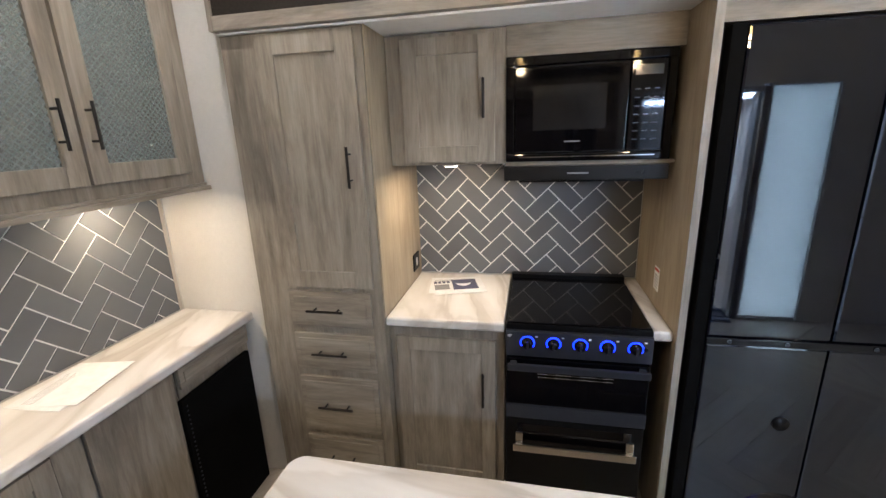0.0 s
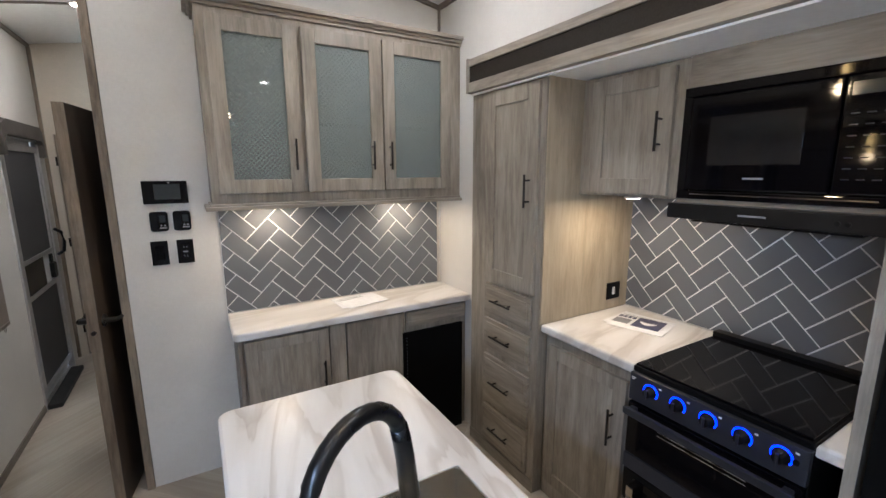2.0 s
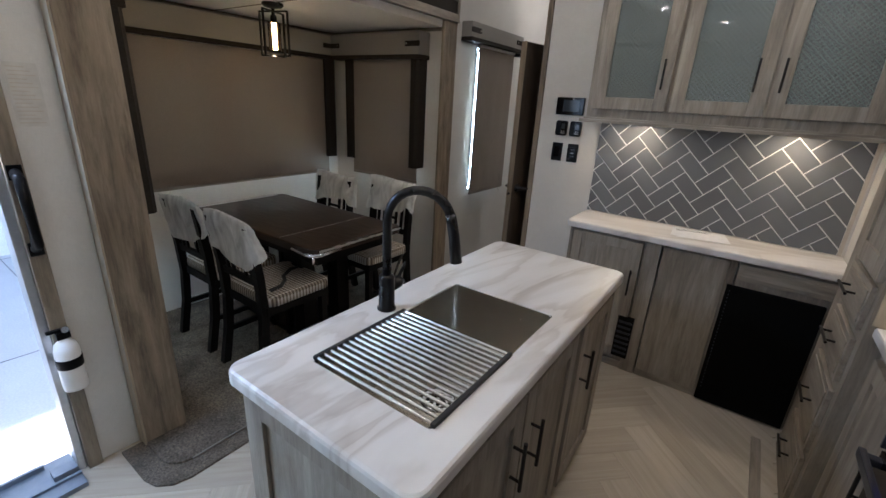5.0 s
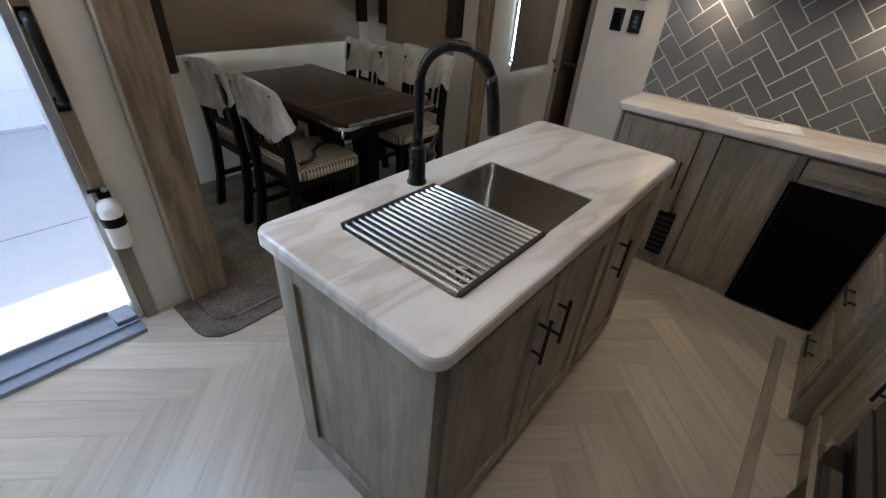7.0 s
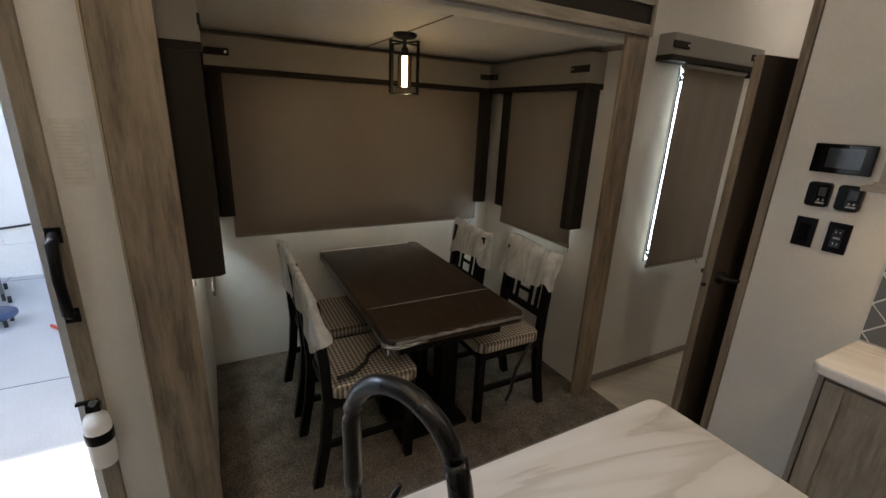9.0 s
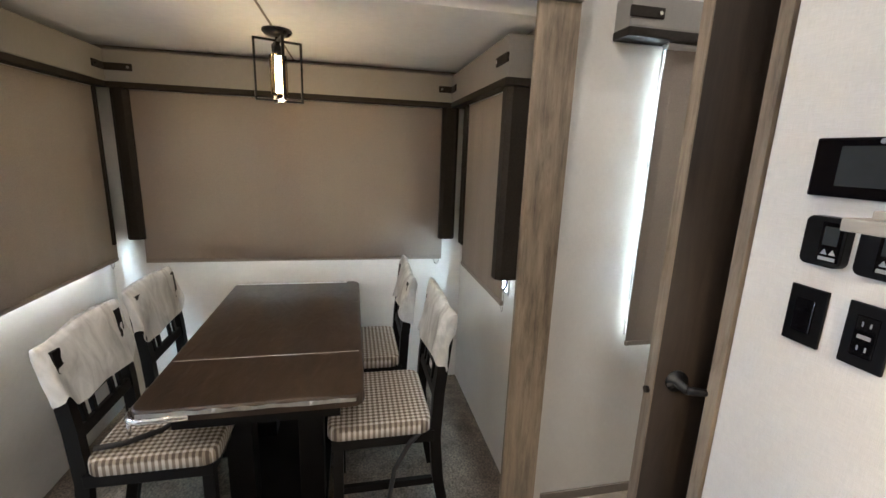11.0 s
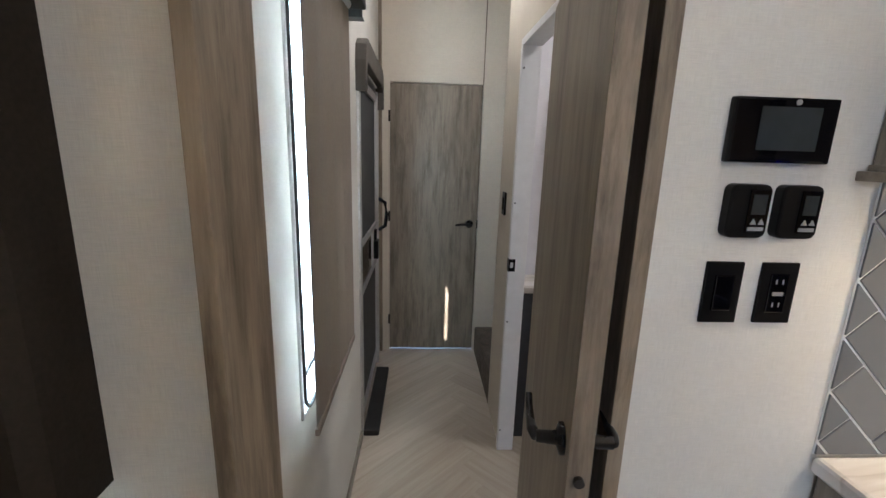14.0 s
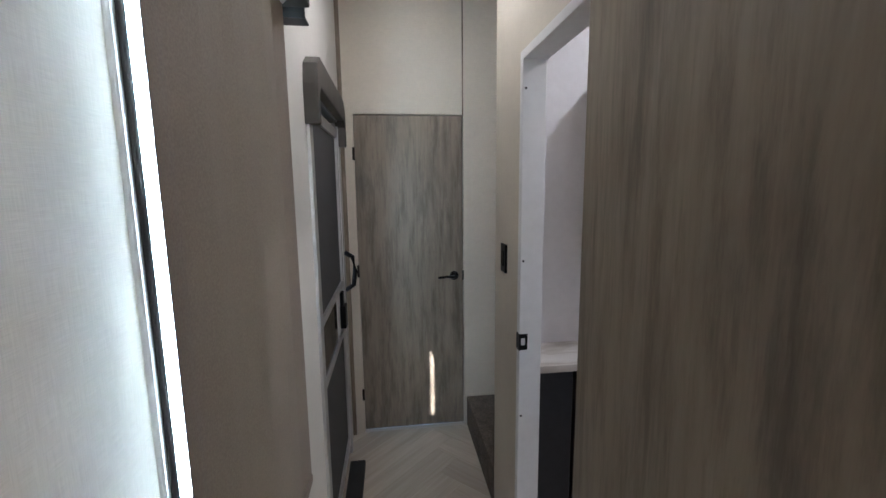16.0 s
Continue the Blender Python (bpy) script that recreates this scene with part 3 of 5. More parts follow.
structure("post_block_rear", boxes((-0.498, -0.453, -0.438, -0.292, 0, 2.05)), M_WALL, "pale block behind the post", "wall")
structure("pillar_edge", boxes((-0.50, -0.428, -0.453, -0.446, 0, 2.078)), M_OAK, "pale edge strip of the post", "trim")
structure("jamb_hutch", boxes((0.194, 0.228, HY - 0.012, HY + 0.075, 0, 2.70), bev=0.003), M_PILLAR, "brown wood jamb at the wall end", "trim")
structure("floor_strip", boxes((1.825, 1.868, -0.25, 1.46, 0, 0.012), bev=0.004), M_WOODY, "wood threshold strip in front of the kitchen", "trim")

# windows: frame, pane and the daylight in the opening
DAY = (0.70, 0.92, 1.0)


def window(name, m, w, h, energy):
    """Centre at the origin of the inner wall face, room side -y."""
    ob = tagged(thing(name, m, "aluminium-framed trailer window behind a shade", "window"), kind="structure")
    bm = boxes((-w / 2, -w / 2 + 0.014, -0.008, 0.05, -h / 2, h / 2), (w / 2 - 0.014, w / 2, -0.008, 0.05, -h / 2, h / 2),
               (-w / 2 + 0.014, w / 2 - 0.014, -0.008, 0.05, -h / 2, -h / 2 + 0.014), (-w / 2 + 0.014, w / 2 - 0.014, -0.008, 0.05, h / 2 - 0.014, h / 2), bev=0.004)
    part("window_frame", bm, M_ALU, ob)
    loop = round_rect(-w / 2 + 0.012, w / 2 - 0.012, -h / 2 + 0.012, h / 2 - 0.012, 0.06, 6)
    part("gasket", tube([(x, -0.010, z) for x, z in loop + loop[:2]], 0.0055, 6), M_RUBBER, ob, "black rubber gasket with rounded corners")
    loop = round_rect(-w / 2 + 0.052, w / 2 - 0.052, -h / 2 + 0.052, h / 2 - 0.052, 0.05, 6)
    part("inner_frame", tube([(x, 0.028, z) for x, z in loop + loop[:2]], 0.007, 6), M_RUBBER, ob, "dark inner sash edge")
    if w > 1:
        part("mullion", boxes((-0.095, -0.005, -0.007, 0.05, -h / 2 + 0.014, h / 2 - 0.014)), M_ALU, ob)
    pane = part("pane", boxes((-w / 2 + 0.02, w / 2 - 0.02, 0.034, 0.038, -h / 2 + 0.02, h / 2 - 0.02)), M_GLASS, ob)
    pane.visible_shadow = False
    lamp("daylight", "AREA", m @ pose(0, 0.058, 0, -90, 0, 0), energy, DAY, size=w - 0.05, size_y=h - 0.05)
    return ob


window("window_1", pose(LX, 2.50, 1.40, 0, 0, 90), 0.56, 1.16, 42.0)
window("window_2", pose(DX, 0.750, 1.400, 0, 0, 90), 1.42, 0.84, 98.0)
window("window_3", pose(-1.08, DY1, 1.370), 0.68, 0.88, 24.0)
window("window_4", pose(-1.12, DY0, 1.370, 0, 0, 180), 0.76, 0.86, 38.0)


def shade(m, w, h, label):
    """A roller shade, top at the origin, hanging down; room side -y."""
    ob = thing("roller_blind", m, label, "blind", "roller blinds")
    bm = bmesh.new()
    n = 14
    cols = []
    for i in range(n + 1):
        x = -w / 2 + w * i / n
        yy = 0.0025 * math.sin(i * 1.7)
        cols.append([bm.verts.new((x, yy + s, z)) for s in (-0.0006, 0.0006) for z in (-h + 0.018, 0)])
    for a, b in zip(cols, cols[1:]):
        bm.faces.new((a[0], b[0], b[1], a[1]))
        bm.faces.new((a[2], a[3], b[3], b[2]))
        bm.faces.new((a[0], a[2], b[2], b[0]))
        bm.faces.new((a[1], b[1], b[3], a[3]))
    bmesh.ops.recalc_face_normals(bm, faces=bm.faces)
    part("fabric", bm, M_SHADE, ob)
    part("bottom_bar", boxes((-w / 2, w / 2, -0.006, 0.006, -h, -h + 0.020), bev=0.003), M_SHADE, ob)
    part("roller", rods(((-w / 2, 0.005, 0.0), (w / 2, 0.005, 0.0), 0.018)), M_ALU, ob)
    part("chain_loop", tube([(w / 2 - 0.03 + 0.018 * math.cos(a * 0.5236), 0.012, -h + 0.01 + 0.05 * math.sin(a * 0.5236)) for a in range(13)], 0.0018, 6), M_CHROME, ob, "steel bead chain")
    return ob


shade(pose(-0.455, 2.500, 1.99, 0, 0, 90), 0.598, 1.20, "taupe fabric roller shade drawn down over the passage window")
shade(pose(DX + 0.05, 0.765, 1.85, 0, 0, 90), 1.72, 0.955, "wide taupe roller shade drawn down over the dinette window")
shade(pose(-1.004, DY1 - 0.070, 1.85), 0.720, 0.93, "taupe roller shade drawn down beside the table")
shade(pose(-1.11, DY0 + 0.070, 1.85, 0, 0, 180), 0.92, 0.93, "taupe roller shade drawn down beside the table")


def valance(m, w, h, d, drop, legs, label, straps=(1, 1)):
    """A padded valance box: top edge at z = h, room side -y, back at y = 0."""
    ob = thing("window_valance", m, label, "valance", "window valances")
    part("fabric_top", boxes((-w / 2, w / 2, -d, 0, 0.028, h), bev=0.008), M_VALANCE, ob, "pale linen fabric")
    part("dark_edge", boxes((-w / 2 - 0.002, w / 2 + 0.002, -d - 0.003, 0, 0, 0.030), bev=0.005), M_LEATHER, ob, "dark brown edge band")
    for s, on in zip((-1, 1), straps):
        if on:
            x0, x1 = sorted((s * (w / 2 - 0.13), s * (w / 2 + 0.003)))
            st = part("strap", boxes((x0, x1, -d - 0.006, -d + 0.004, h * 0.45, h * 0.45 + 0.036), bev=0.004), M_LEATHER, ob, "dark strap")
            part("rivet", rods(((s * (w / 2 - 0.113), -d - 0.009, h * 0.45 + 0.018), (s * (w / 2 - 0.113), -d - 0.004, h * 0.45 + 0.018), 0.007)), M_CHROME, st)
    for x, lw, ld in legs:
        bm = prism([(x - lw / 2, -0.001), (x - lw / 2, -ld + 0.02), (x - lw / 2 + 0.02, -ld), (x + lw / 2 - 0.02, -ld), (x + lw / 2, -ld + 0.02), (x + lw / 2, -0.001)], -drop, 0.0)
        part("side_board", bm, M_LEATHER, ob, "dark brown upholstered side board")
    return ob


valance(pose(LX, 2.435, 1.993, 0, 0, 90), 0.86, 0.135, 0.095, 0, (), "linen valance with dark straps over the passage window")
valance(pose(DX, 0.765, 1.835, 0, 0, 90), 1.86, 0.185, 0.10, 0.80, ((-0.89, 0.085, 0.085), (0.882, 0.100, 0.098)), "long linen valance with dark side boards over the dinette window")
valance(pose(-1.100, DY1, 1.835), 0.97, 0.185, 0.125, 0.795, ((0.424, 0.086, 0.108), (-0.300, 0.125, 0.078)), "linen valance with dark side boards beside the dinette")
valance(pose(-1.100, DY0, 1.835, 0, 0, 180), 0.97, 0.185, 0.125, 0.82, ((-0.438, 0.092, 0.120), (0.450, 0.06, 0.08)), "linen valance with dark side boards beside the dinette")
structure("bay_ceiling_trim", boxes((DX, DX + 0.012, DY0, DY1, DZ - 0.022, DZ), (DX, LX, DY1 - 0.012, DY1, DZ - 0.022, DZ), (DX, LX, DY0, DY0 + 0.012, DZ - 0.022, DZ)), M_TRIMTAN, "brown trim round the bay ceiling", "trim")
structure("bay_ceiling_seam", boxes((DX, LX, 0.74, 0.748, DZ - 0.003, DZ)), M_TRIMTAN, "fine seam in the bay ceiling", "trim")

# ---------------- tiles ----------------


def clip_rect(bm, u0, u1, z0, z1):
    for co, no in (((u0, 0, 0), (-1, 0, 0)), ((u1, 0, 0), (1, 0, 0)), ((0, 0, z0), (0, 0, -1)), ((0, 0, z1), (0, 0, 1))):
        g = bm.verts[:] + bm.edges[:] + bm.faces[:]
        r = bmesh.ops.bisect_plane(bm, geom=g, plane_co=co, plane_no=no, clear_outer=True)
        cut = [e for e in r["geom_cut"] if isinstance(e, bmesh.types.BMEdge)]
        if cut:
            bmesh.ops.edgeloop_fill(bm, edges=cut)


def herringbone(u0, u1, v0, v1, w, gap):
    """Centres and turns of pieces 2w by w, laid in 45 degree herringbone."""
    out = []
    c = math.sqrt(0.5)
    for i in range(-60, 61):
        for j in range(-30, 31):
            # stair of pieces, in the pieces' own axes
            bx, by = i * w + 2 * j * w, i * w - 2 * j * w
            for horizontal in (True, False):
                px, py = (bx + w, by + w / 2) if horizontal else (bx + w / 2 - w + w, by + w + w)
                if not horizontal:
                    px, py = bx + w / 2, by + 2 * w
                u, v = (px - py) * c, (px + py) * c
                if u0 - w * 1.2 < u < u1 + w * 1.2 and v0 - w * 1.2 < v < v1 + w * 1.2:
                    out.append((u, v, 45 if horizontal else 135))
    return out


def tiled_wall(name, m, u0, u1, z0, z1, label, w, shift=(0, 0)):
    """Local x along the wall, room side -y."""
    ob = structure(name, boxes((u0, u1, -0.003, -0.0005, z0, z1)), M_GROUT, label, "backsplash", m)
    gap = 0.0064
    for u, v, a in herringbone(u0 - shift[0], u1 - shift[0], z0 - shift[1], z1 - shift[1], w, gap):
        bm = bmesh.new()
        bmesh.ops.create_cube(bm, size=1.0, matrix=Matrix.Translation((u + shift[0], -0.0045, v + shift[1])) @ pose(0, 0, 0, 0, -a, 0) @ Matrix.Diagonal((2 * w - gap, 0.005, w - gap, 1)))
        clip_rect(bm, u0 + 0.002, u1 - 0.002, z0 + 0.002, z1 - 0.002)
        if len(bm.faces) < 4:
            bm.free()
            continue
        part("tile", bm, M_TILE, ob)
    return ob

# ---------------- worktops ----------------


def worktop(name, x0, x1, y0, y1, z0, z1, r, which, label, hole=None, material=None):
    bm = bmesh.new()
    seg = 14
    rows = []
    for inset, z in ((0.004, z0), (0.0, z0 + 0.006), (0.0, z1 - 0.010), (0.003, z1 - 0.003), (0.010, z1)):
        rows.append([bm.verts.new((x, y, z)) for x, y in round_rect(x0 + inset, x1 - inset, y0 + inset, y1 - inset, max(r - inset, 0.003), seg, which)])
    n = len(rows[0])
    for a, b in zip(rows, rows[1:]):
        for k in range(n):
            bm.faces.new((a[k], a[(k + 1) % n], b[(k + 1) % n], b[k]))
    def ring(vs):
        return [bm.edges.get((vs[k], vs[(k + 1) % len(vs)])) or bm.edges.new((vs[k], vs[(k + 1) % len(vs)])) for k in range(len(vs))]
    if hole:
        hp = round_rect(*hole, 0.012, 3)
        hi = [bm.verts.new((x, y, z1)) for x, y in hp]
        lo = [bm.verts.new((x, y, z0)) for x, y in hp]
        for k in range(len(hp)):
            bm.faces.new((hi[k], hi[(k + 1) % len(hp)], lo[(k + 1) % len(hp)], lo[k]))
        bmesh.ops.triangle_fill(bm, use_beauty=True, use_dissolve=False, edges=ring(rows[-1]) + ring(hi))
        bmesh.ops.triangle_fill(bm, use_beauty=True, use_dissolve=False, edges=ring(rows[0]) + ring(lo))
    else:
        bm.faces.new(rows[-1])
        bm.faces.new(rows[0][::-1])
    bmesh.ops.recalc_face_normals(bm, faces=bm.faces)
    return solo(name, bm, material or M_MARBLE, label, "worktop")


worktop("island_worktop", 0.550, 1.173, -0.520, 0.900, IZ - 0.042, IZ, 0.045, (1, 1, 1, 1), "white marble-pattern laminate top on the kitchen island", (0.698, 1.086, -0.362, 0.304), M_MARBLELONG)
worktop("hutch_worktop", 0.650, RX - 0.002, 1.602, HY - 0.008, HZ - 0.040, HZ, 0.030, (0, 0, 1, 0), "white marble-pattern laminate top on the hutch")
worktop("kitchen_worktop", 1.955, KX - 0.01, 0.412, 0.918, CZ - 0.040, CZ, 0.008, (0, 0, 1, 1), "white marble-pattern laminate top beside the cooker")
worktop("cooker_side_worktop", 1.955, KX - 0.01, -0.220, -0.152, CZ - 0.040, CZ, 0.004, (0, 0, 1, 1), "narrow marble-pattern laminate strip beside the cooker")

# ---------------- hutch ----------------
hut = thing("hutch_base_cabinet", pose(0.668, 1.645, 0), "greige wood base cabinet with a shaker door under the hutch top", "cabinet", "hutch units")
HW = RX - 0.004 - 0.668
part("body", boxes((0, 0.018, 0, 0.325, 0, 0.864), (0.018, 0.438, 0.012, 0.020, 0, 0.864), (0.446, 0.532, 0.012, 0.020, 0, 0.864), (0.541, 0.897, 0.012, 0.020, 0, 0.864), (0.904, HW, 0.012, 0.020, 0, 0.864), bev=0.002), M_WOOD, hut)
d = shaker(hut, 0.028, 0.438, 0.09, 0.845)
handle(d, 0.405, 0.60, 0.16, -0.02)
part("stile", boxes((0.446, 0.532, -0.006, 0.012, 0.0, 0.864), bev=0.003), M_WOOD, hut)
part("fixed_panel", boxes((0.541, 0.862, -0.012, 0.004, 0.05, 0.850), bev=0.004), M_WOOD, hut)
part("stile", boxes((0.866, 0.876, -0.004, 0.012, 0.0, 0.864), bev=0.002), M_WOOD, hut)
slab(hut, 0.905, HW - 0.012, 0.755, 0.845, 0.006, 0.014, "drawer")
part("kick_board", boxes((0.018, 0.868, 0.002, 0.012, 0, 0.05)), M_WOODX, hut)
vent = part("floor_vent", boxes((0.385, 0.478, -0.022, 0.0, 0.09, 0.37), bev=0.004), M_BLACK, hut, "black louvred vent panel")
for i in range(7):
    part("louvre", boxes((0.393, 0.470, -0.026, -0.020, 0.115 + i * 0.035, 0.130 + i * 0.035)), M_GREY, vent)
fir = solo("black_panel", boxes((1.542, 1.950, 1.618, 1.640, 0.012, 0.724), bev=0.004), M_FLAT, "flat black recessed appliance panel in the hutch base", "panel")
holes = bmesh.new()
for i in range(30):
    rod(holes, (1.560, 1.6175, 0.10 + i * 0.0205), (1.560, 1.6145, 0.10 + i * 0.0205), 0.004, seg=6)
part("perforations", holes, M_GREY, fir)

up = thing("hutch_wall_cabinet", pose(0.625, 1.735, 1.515), "greige wood wall cabinet with three frosted glass doors", "cabinet", "hutch units")
UW, UH = RX - 0.004 - 0.625, 0.87
for nm, b in (("side_panel", (0, 0.016, 0, 0.24, 0, UH)), ("side_panel", (UW - 0.016, UW, 0, 0.24, 0, UH)), ("back_panel", (0.016, UW - 0.016, 0.228, 0.24, 0, UH)),
              ("bottom_panel", (0.016, UW - 0.016, 0, 0.228, 0, 0.016)), ("top_panel", (0.016, UW - 0.016, 0, 0.228, UH - 0.016, UH))):
    part(nm, boxes(b), M_WOOD, up)
part("face_frame", boxes((0, 0.062, -0.006, 0, 0, UH), (1.275, UW, -0.006, 0, 0, UH), (0.062, 1.275, -0.006, 0, 0, 0.085), (0.062, 1.275, -0.006, 0, UH - 0.06, UH),
                         (0.415, 0.455, -0.006, 0, 0.085, UH - 0.06), (0.845, 0.88, -0.006, 0, 0.085, UH - 0.06), bev=0.002), M_WOOD, up)
part("shelf", boxes((0.016, UW - 0.016, 0.02, 0.225, 0.40, 0.415)), M_WHITE, up, "pale inner shelf")
part("lining", boxes((0.017, UW - 0.017, 0.215, 0.227, 0.02, UH - 0.02)), M_WHITE, up, "pale back lining")
for x0, x1, hx in ((0.035, 0.425, 0.388), (0.445, 0.857, 0.795), (0.868, 1.293, 0.898)):
    d = shaker(up, x0, x1, 0.048, 0.838, -0.007, 0.019, 0.066, glass=True)
    handle(d, hx, 0.235, 0.15, -0.026)
crown = bmesh.new()
for dy, z0, z1 in ((0.012, 0.0, 0.016), (0.024, 0.016, 0.030), (0.040, 0.030, 0.052)):
    box(crown, -dy, UW, -0.006 - dy, 0.24, UH + z0, UH + z1, bev=0.003)
part("crown_moulding", crown, M_WOODX, up)
sk = bmesh.new()
for dy, z0, z1 in ((0.010, -0.012, 0.0), (0.030, -0.030, -0.012)):
    box(sk, -dy, UW, -0.006 - dy, 0.022, z0, z1, bev=0.003)
    box(sk, -dy, 0.016, 0.022, 0.24, z0, z1, bev=0.003)
part("lower_moulding", sk, M_WOODX, up)


def puck(x, y, z, energy):
    ob = thing("puck_light", pose(x, y, z), "small round under-cabinet light, lit warm white", "light", "under-cabinet lights")
    part("ring", lathe([(0.034, 0.0), (0.036, -0.006), (0.030, -0.010), (0.028, -0.010)]), M_ALU, ob)
    part("diffuser", lathe([(0.027, -0.004), (0.026, -0.0115)]), M_LED, ob)
    lamp("puck_lamp", "AREA", pose(x, y, z - 0.016), energy, (1.0, 0.78, 0.50), disk=0.05, spread=radians(178))


puck(0.90, 1.835, 1.514, 1.15)
puck(1.66, 1.835, 1.514, 1.15)
puck(2.225, 0.665, 1.555, 1.55)
tiled_wall("backsplash_hutch", pose(0, HY, 0), 0.652, RX - 0.03, HZ, 1.53, "grey herringbone tile backsplash with white grout", 0.0846, (0.832, 0.9955))
structure("tile_edge_trim", boxes((RX - 0.030, RX - 0.014, HY - 0.008, HY - 0.0005, HZ, 1.50)), M_TAN, "tan edge trim of the backsplash", "trim")

# wall controls
cp = thing("control_panel", pose(0.338, HY, 1.512), "black touchscreen control panel on the wall", "control panel")
part("case", boxes((0, 0.190, -0.016, 0, 0, 0.112), bev=0.005), M_GLOSS, cp)
part("screen", boxes((0.048, 0.158, -0.0175, -0.0155, 0.022, 0.096)), M_SCREENLIT, cp, "grey screen")
part("badge", rods(((0.112, -0.0182, 0.104), (0.112, -0.0155, 0.104), 0.005)), M_INKGREY, cp)
for x in (0.353, 0.450):
    th = thing("thermostat", pose(x, HY, 1.377), "black wall thermostat with a small display", "thermostat", "wall thermostats")
    part("case", prism(round_rect(0.002, 0.078, 0.0, 0.098, 0.014), 0.0, 0.022, 0.004), M_BLACK, th, "", pose(0, 0, 0, 90, 0, 0))
    part("face", boxes((0.036, 0.074, -0.0235, -0.0215, 0.012, 0.088)), M_GLOSS, th)
    part("display", boxes((0.042, 0.068, -0.0245, -0.0230, 0.044, 0.080)), M_SCREENLIT, th)
    for bx in (0.043, 0.058):
        part("button", prism([(bx, 0), (bx + 0.011, 0), (bx + 0.0055, 0.010)], 0, 0.002), M_INKGREY, th, "grey arrow button", pose(0, -0.0235, 0.026, 90, 0, 0))
    part("label_strip", boxes((0.040, 0.070, -0.0245, -0.0230, 0.014, 0.021)), M_INKGREY, th)
sw = thing("switch_plate", pose(0.344, HY, 1.206), "black wall plate with a rocker switch", "switch", "wall plates")
part("plate", boxes((0, 0.073, -0.007, 0, 0, 0.122), bev=0.003), M_BLACK, sw)
part("rocker", boxes((0.018, 0.055, -0.011, -0.006, 0.026, 0.096), bev=0.002), M_GLOSS, sw)
so = thing("socket_plate", pose(0.454, HY, 1.206), "black double wall socket", "socket", "wall plates")
part("plate", boxes((0, 0.073, -0.007, 0, 0, 0.122), bev=0.003), M_BLACK, so)
part("socket_face", boxes((0.018, 0.055, -0.009, -0.006, 0.022, 0.100), bev=0.002), M_GLOSS, so)
part("test_button", boxes((0.026, 0.047, -0.0105, -0.0085, 0.057, 0.064)), M_INKGREY, so)
for z in (0.034, 0.080):
    for x in (0.030, 0.043):
        part("slot", boxes((x - 0.0012, x + 0.0012, -0.0098, -0.0088, z, z + 0.009)), M_INKGREY, so)

# ---------------- kitchen bay ----------------
tall = thing("pantry_cabinet", pose(1.937, 1.498, 0, 0, 0, -90), "tall greige wood pantry cabinet with a shaker door over four drawers", "cabinet", "kitchen units")
part("body", boxes((0, 0.576, 0.0, 0.64, 0.0, 2.073), bev=0.002), M_WOOD, tall)
d = shaker(tall, 0.153, 0.545, 1.070, 2.062, 0.0, 0.018, 0.072)
handle(d, 0.498, 1.572, 0.155, -0.018)
for z0, z1 in ((0.885, 1.048), (0.672, 0.850), (0.345, 0.632), (0.090, 0.315)):
    dr = slab(tall, 0.153, 0.530, z0, z1, 0.0, 0.016)
    handle(dr, 0.33, (z0 + z1) / 2 + 0.005, 0.165, -0.020, False)
part("kick_board", boxes((0.0, 0.576, -0.004, 0.0, 0.0, 0.07)), M_WOODX, tall)
structure("pantry_side", boxes((1.945, KX, 0.9165, 0.9205, CZ, KZ)), M_OAK, "pale oak side panel beside the worktop", "panel")

kup = thing("kitchen_wall_cabinet", pose(2.160, 0.912, 1.556, 0, 0, -90), "greige wood wall cabinet with one shaker door", "cabinet", "kitchen units")
part("body", boxes((0, 0.490, 0.0, 0.42, 0.0, 0.515), bev=0.002), M_WOOD, kup)
d = shaker(kup, 0.067, 0.447, 0.012, 0.495, 0.0, 0.02, 0.065)
handle(d, 0.405, 0.258, 0.15, -0.02)
structure("microwave_filler", boxes((2.160, 2.58, -0.220, 0.421, 1.962, KZ)), M_WOODY, "greige wood filler over the microwave", "panel")
structure("microwave_sill", boxes((2.150, 2.58, -0.220, 0.421, 1.548, 1.562)), M_WOODY, "narrow greige wood sill under the microwave", "panel")

mw = thing("microwave_oven", pose(2.150, 0.420, 1.563, 0, 0, -90), "black built-in microwave oven with a glossy door", "microwave")
part("trim_frame", boxes((0, 0.615, -0.012, 0.02, 0, 0.030), (0, 0.615, -0.012, 0.02, 0.362, 0.395), (0, 0.032, -0.012, 0.02, 0.030, 0.362), (0.583, 0.615, -0.012, 0.02, 0.030, 0.362), bev=0.004), M_GLOSS, mw)
md = part("door", boxes((0.034, 0.452, -0.020, 0.0, 0.034, 0.358), bev=0.006), M_GLOSS, mw)
part("door_window", boxes((0.105, 0.375, -0.0215, -0.0195, 0.120, 0.285)), M_WINDARK, md, "dark grey see-through mesh window")
part("maker_mark", boxes((0.225, 0.285, -0.0215, -0.0195, 0.073, 0.079)), M_INKGREY, md)
kp = part("keypad", boxes((0.456, 0.581, -0.016, 0.0, 0.034, 0.358), bev=0.004), M_GLOSS, mw)
part("display", boxes((0.470, 0.566, -0.0175, -0.0155, 0.305, 0.340)), M_SCREEN, kp)
for r in range(7):
    for c in range(3):
        part("key_mark", boxes((0.474 + c * 0.033, 0.492 + c * 0.033, -0.0172, -0.0158, 0.075 + r * 0.030, 0.078 + r * 0.030)), M_GREY, kp)
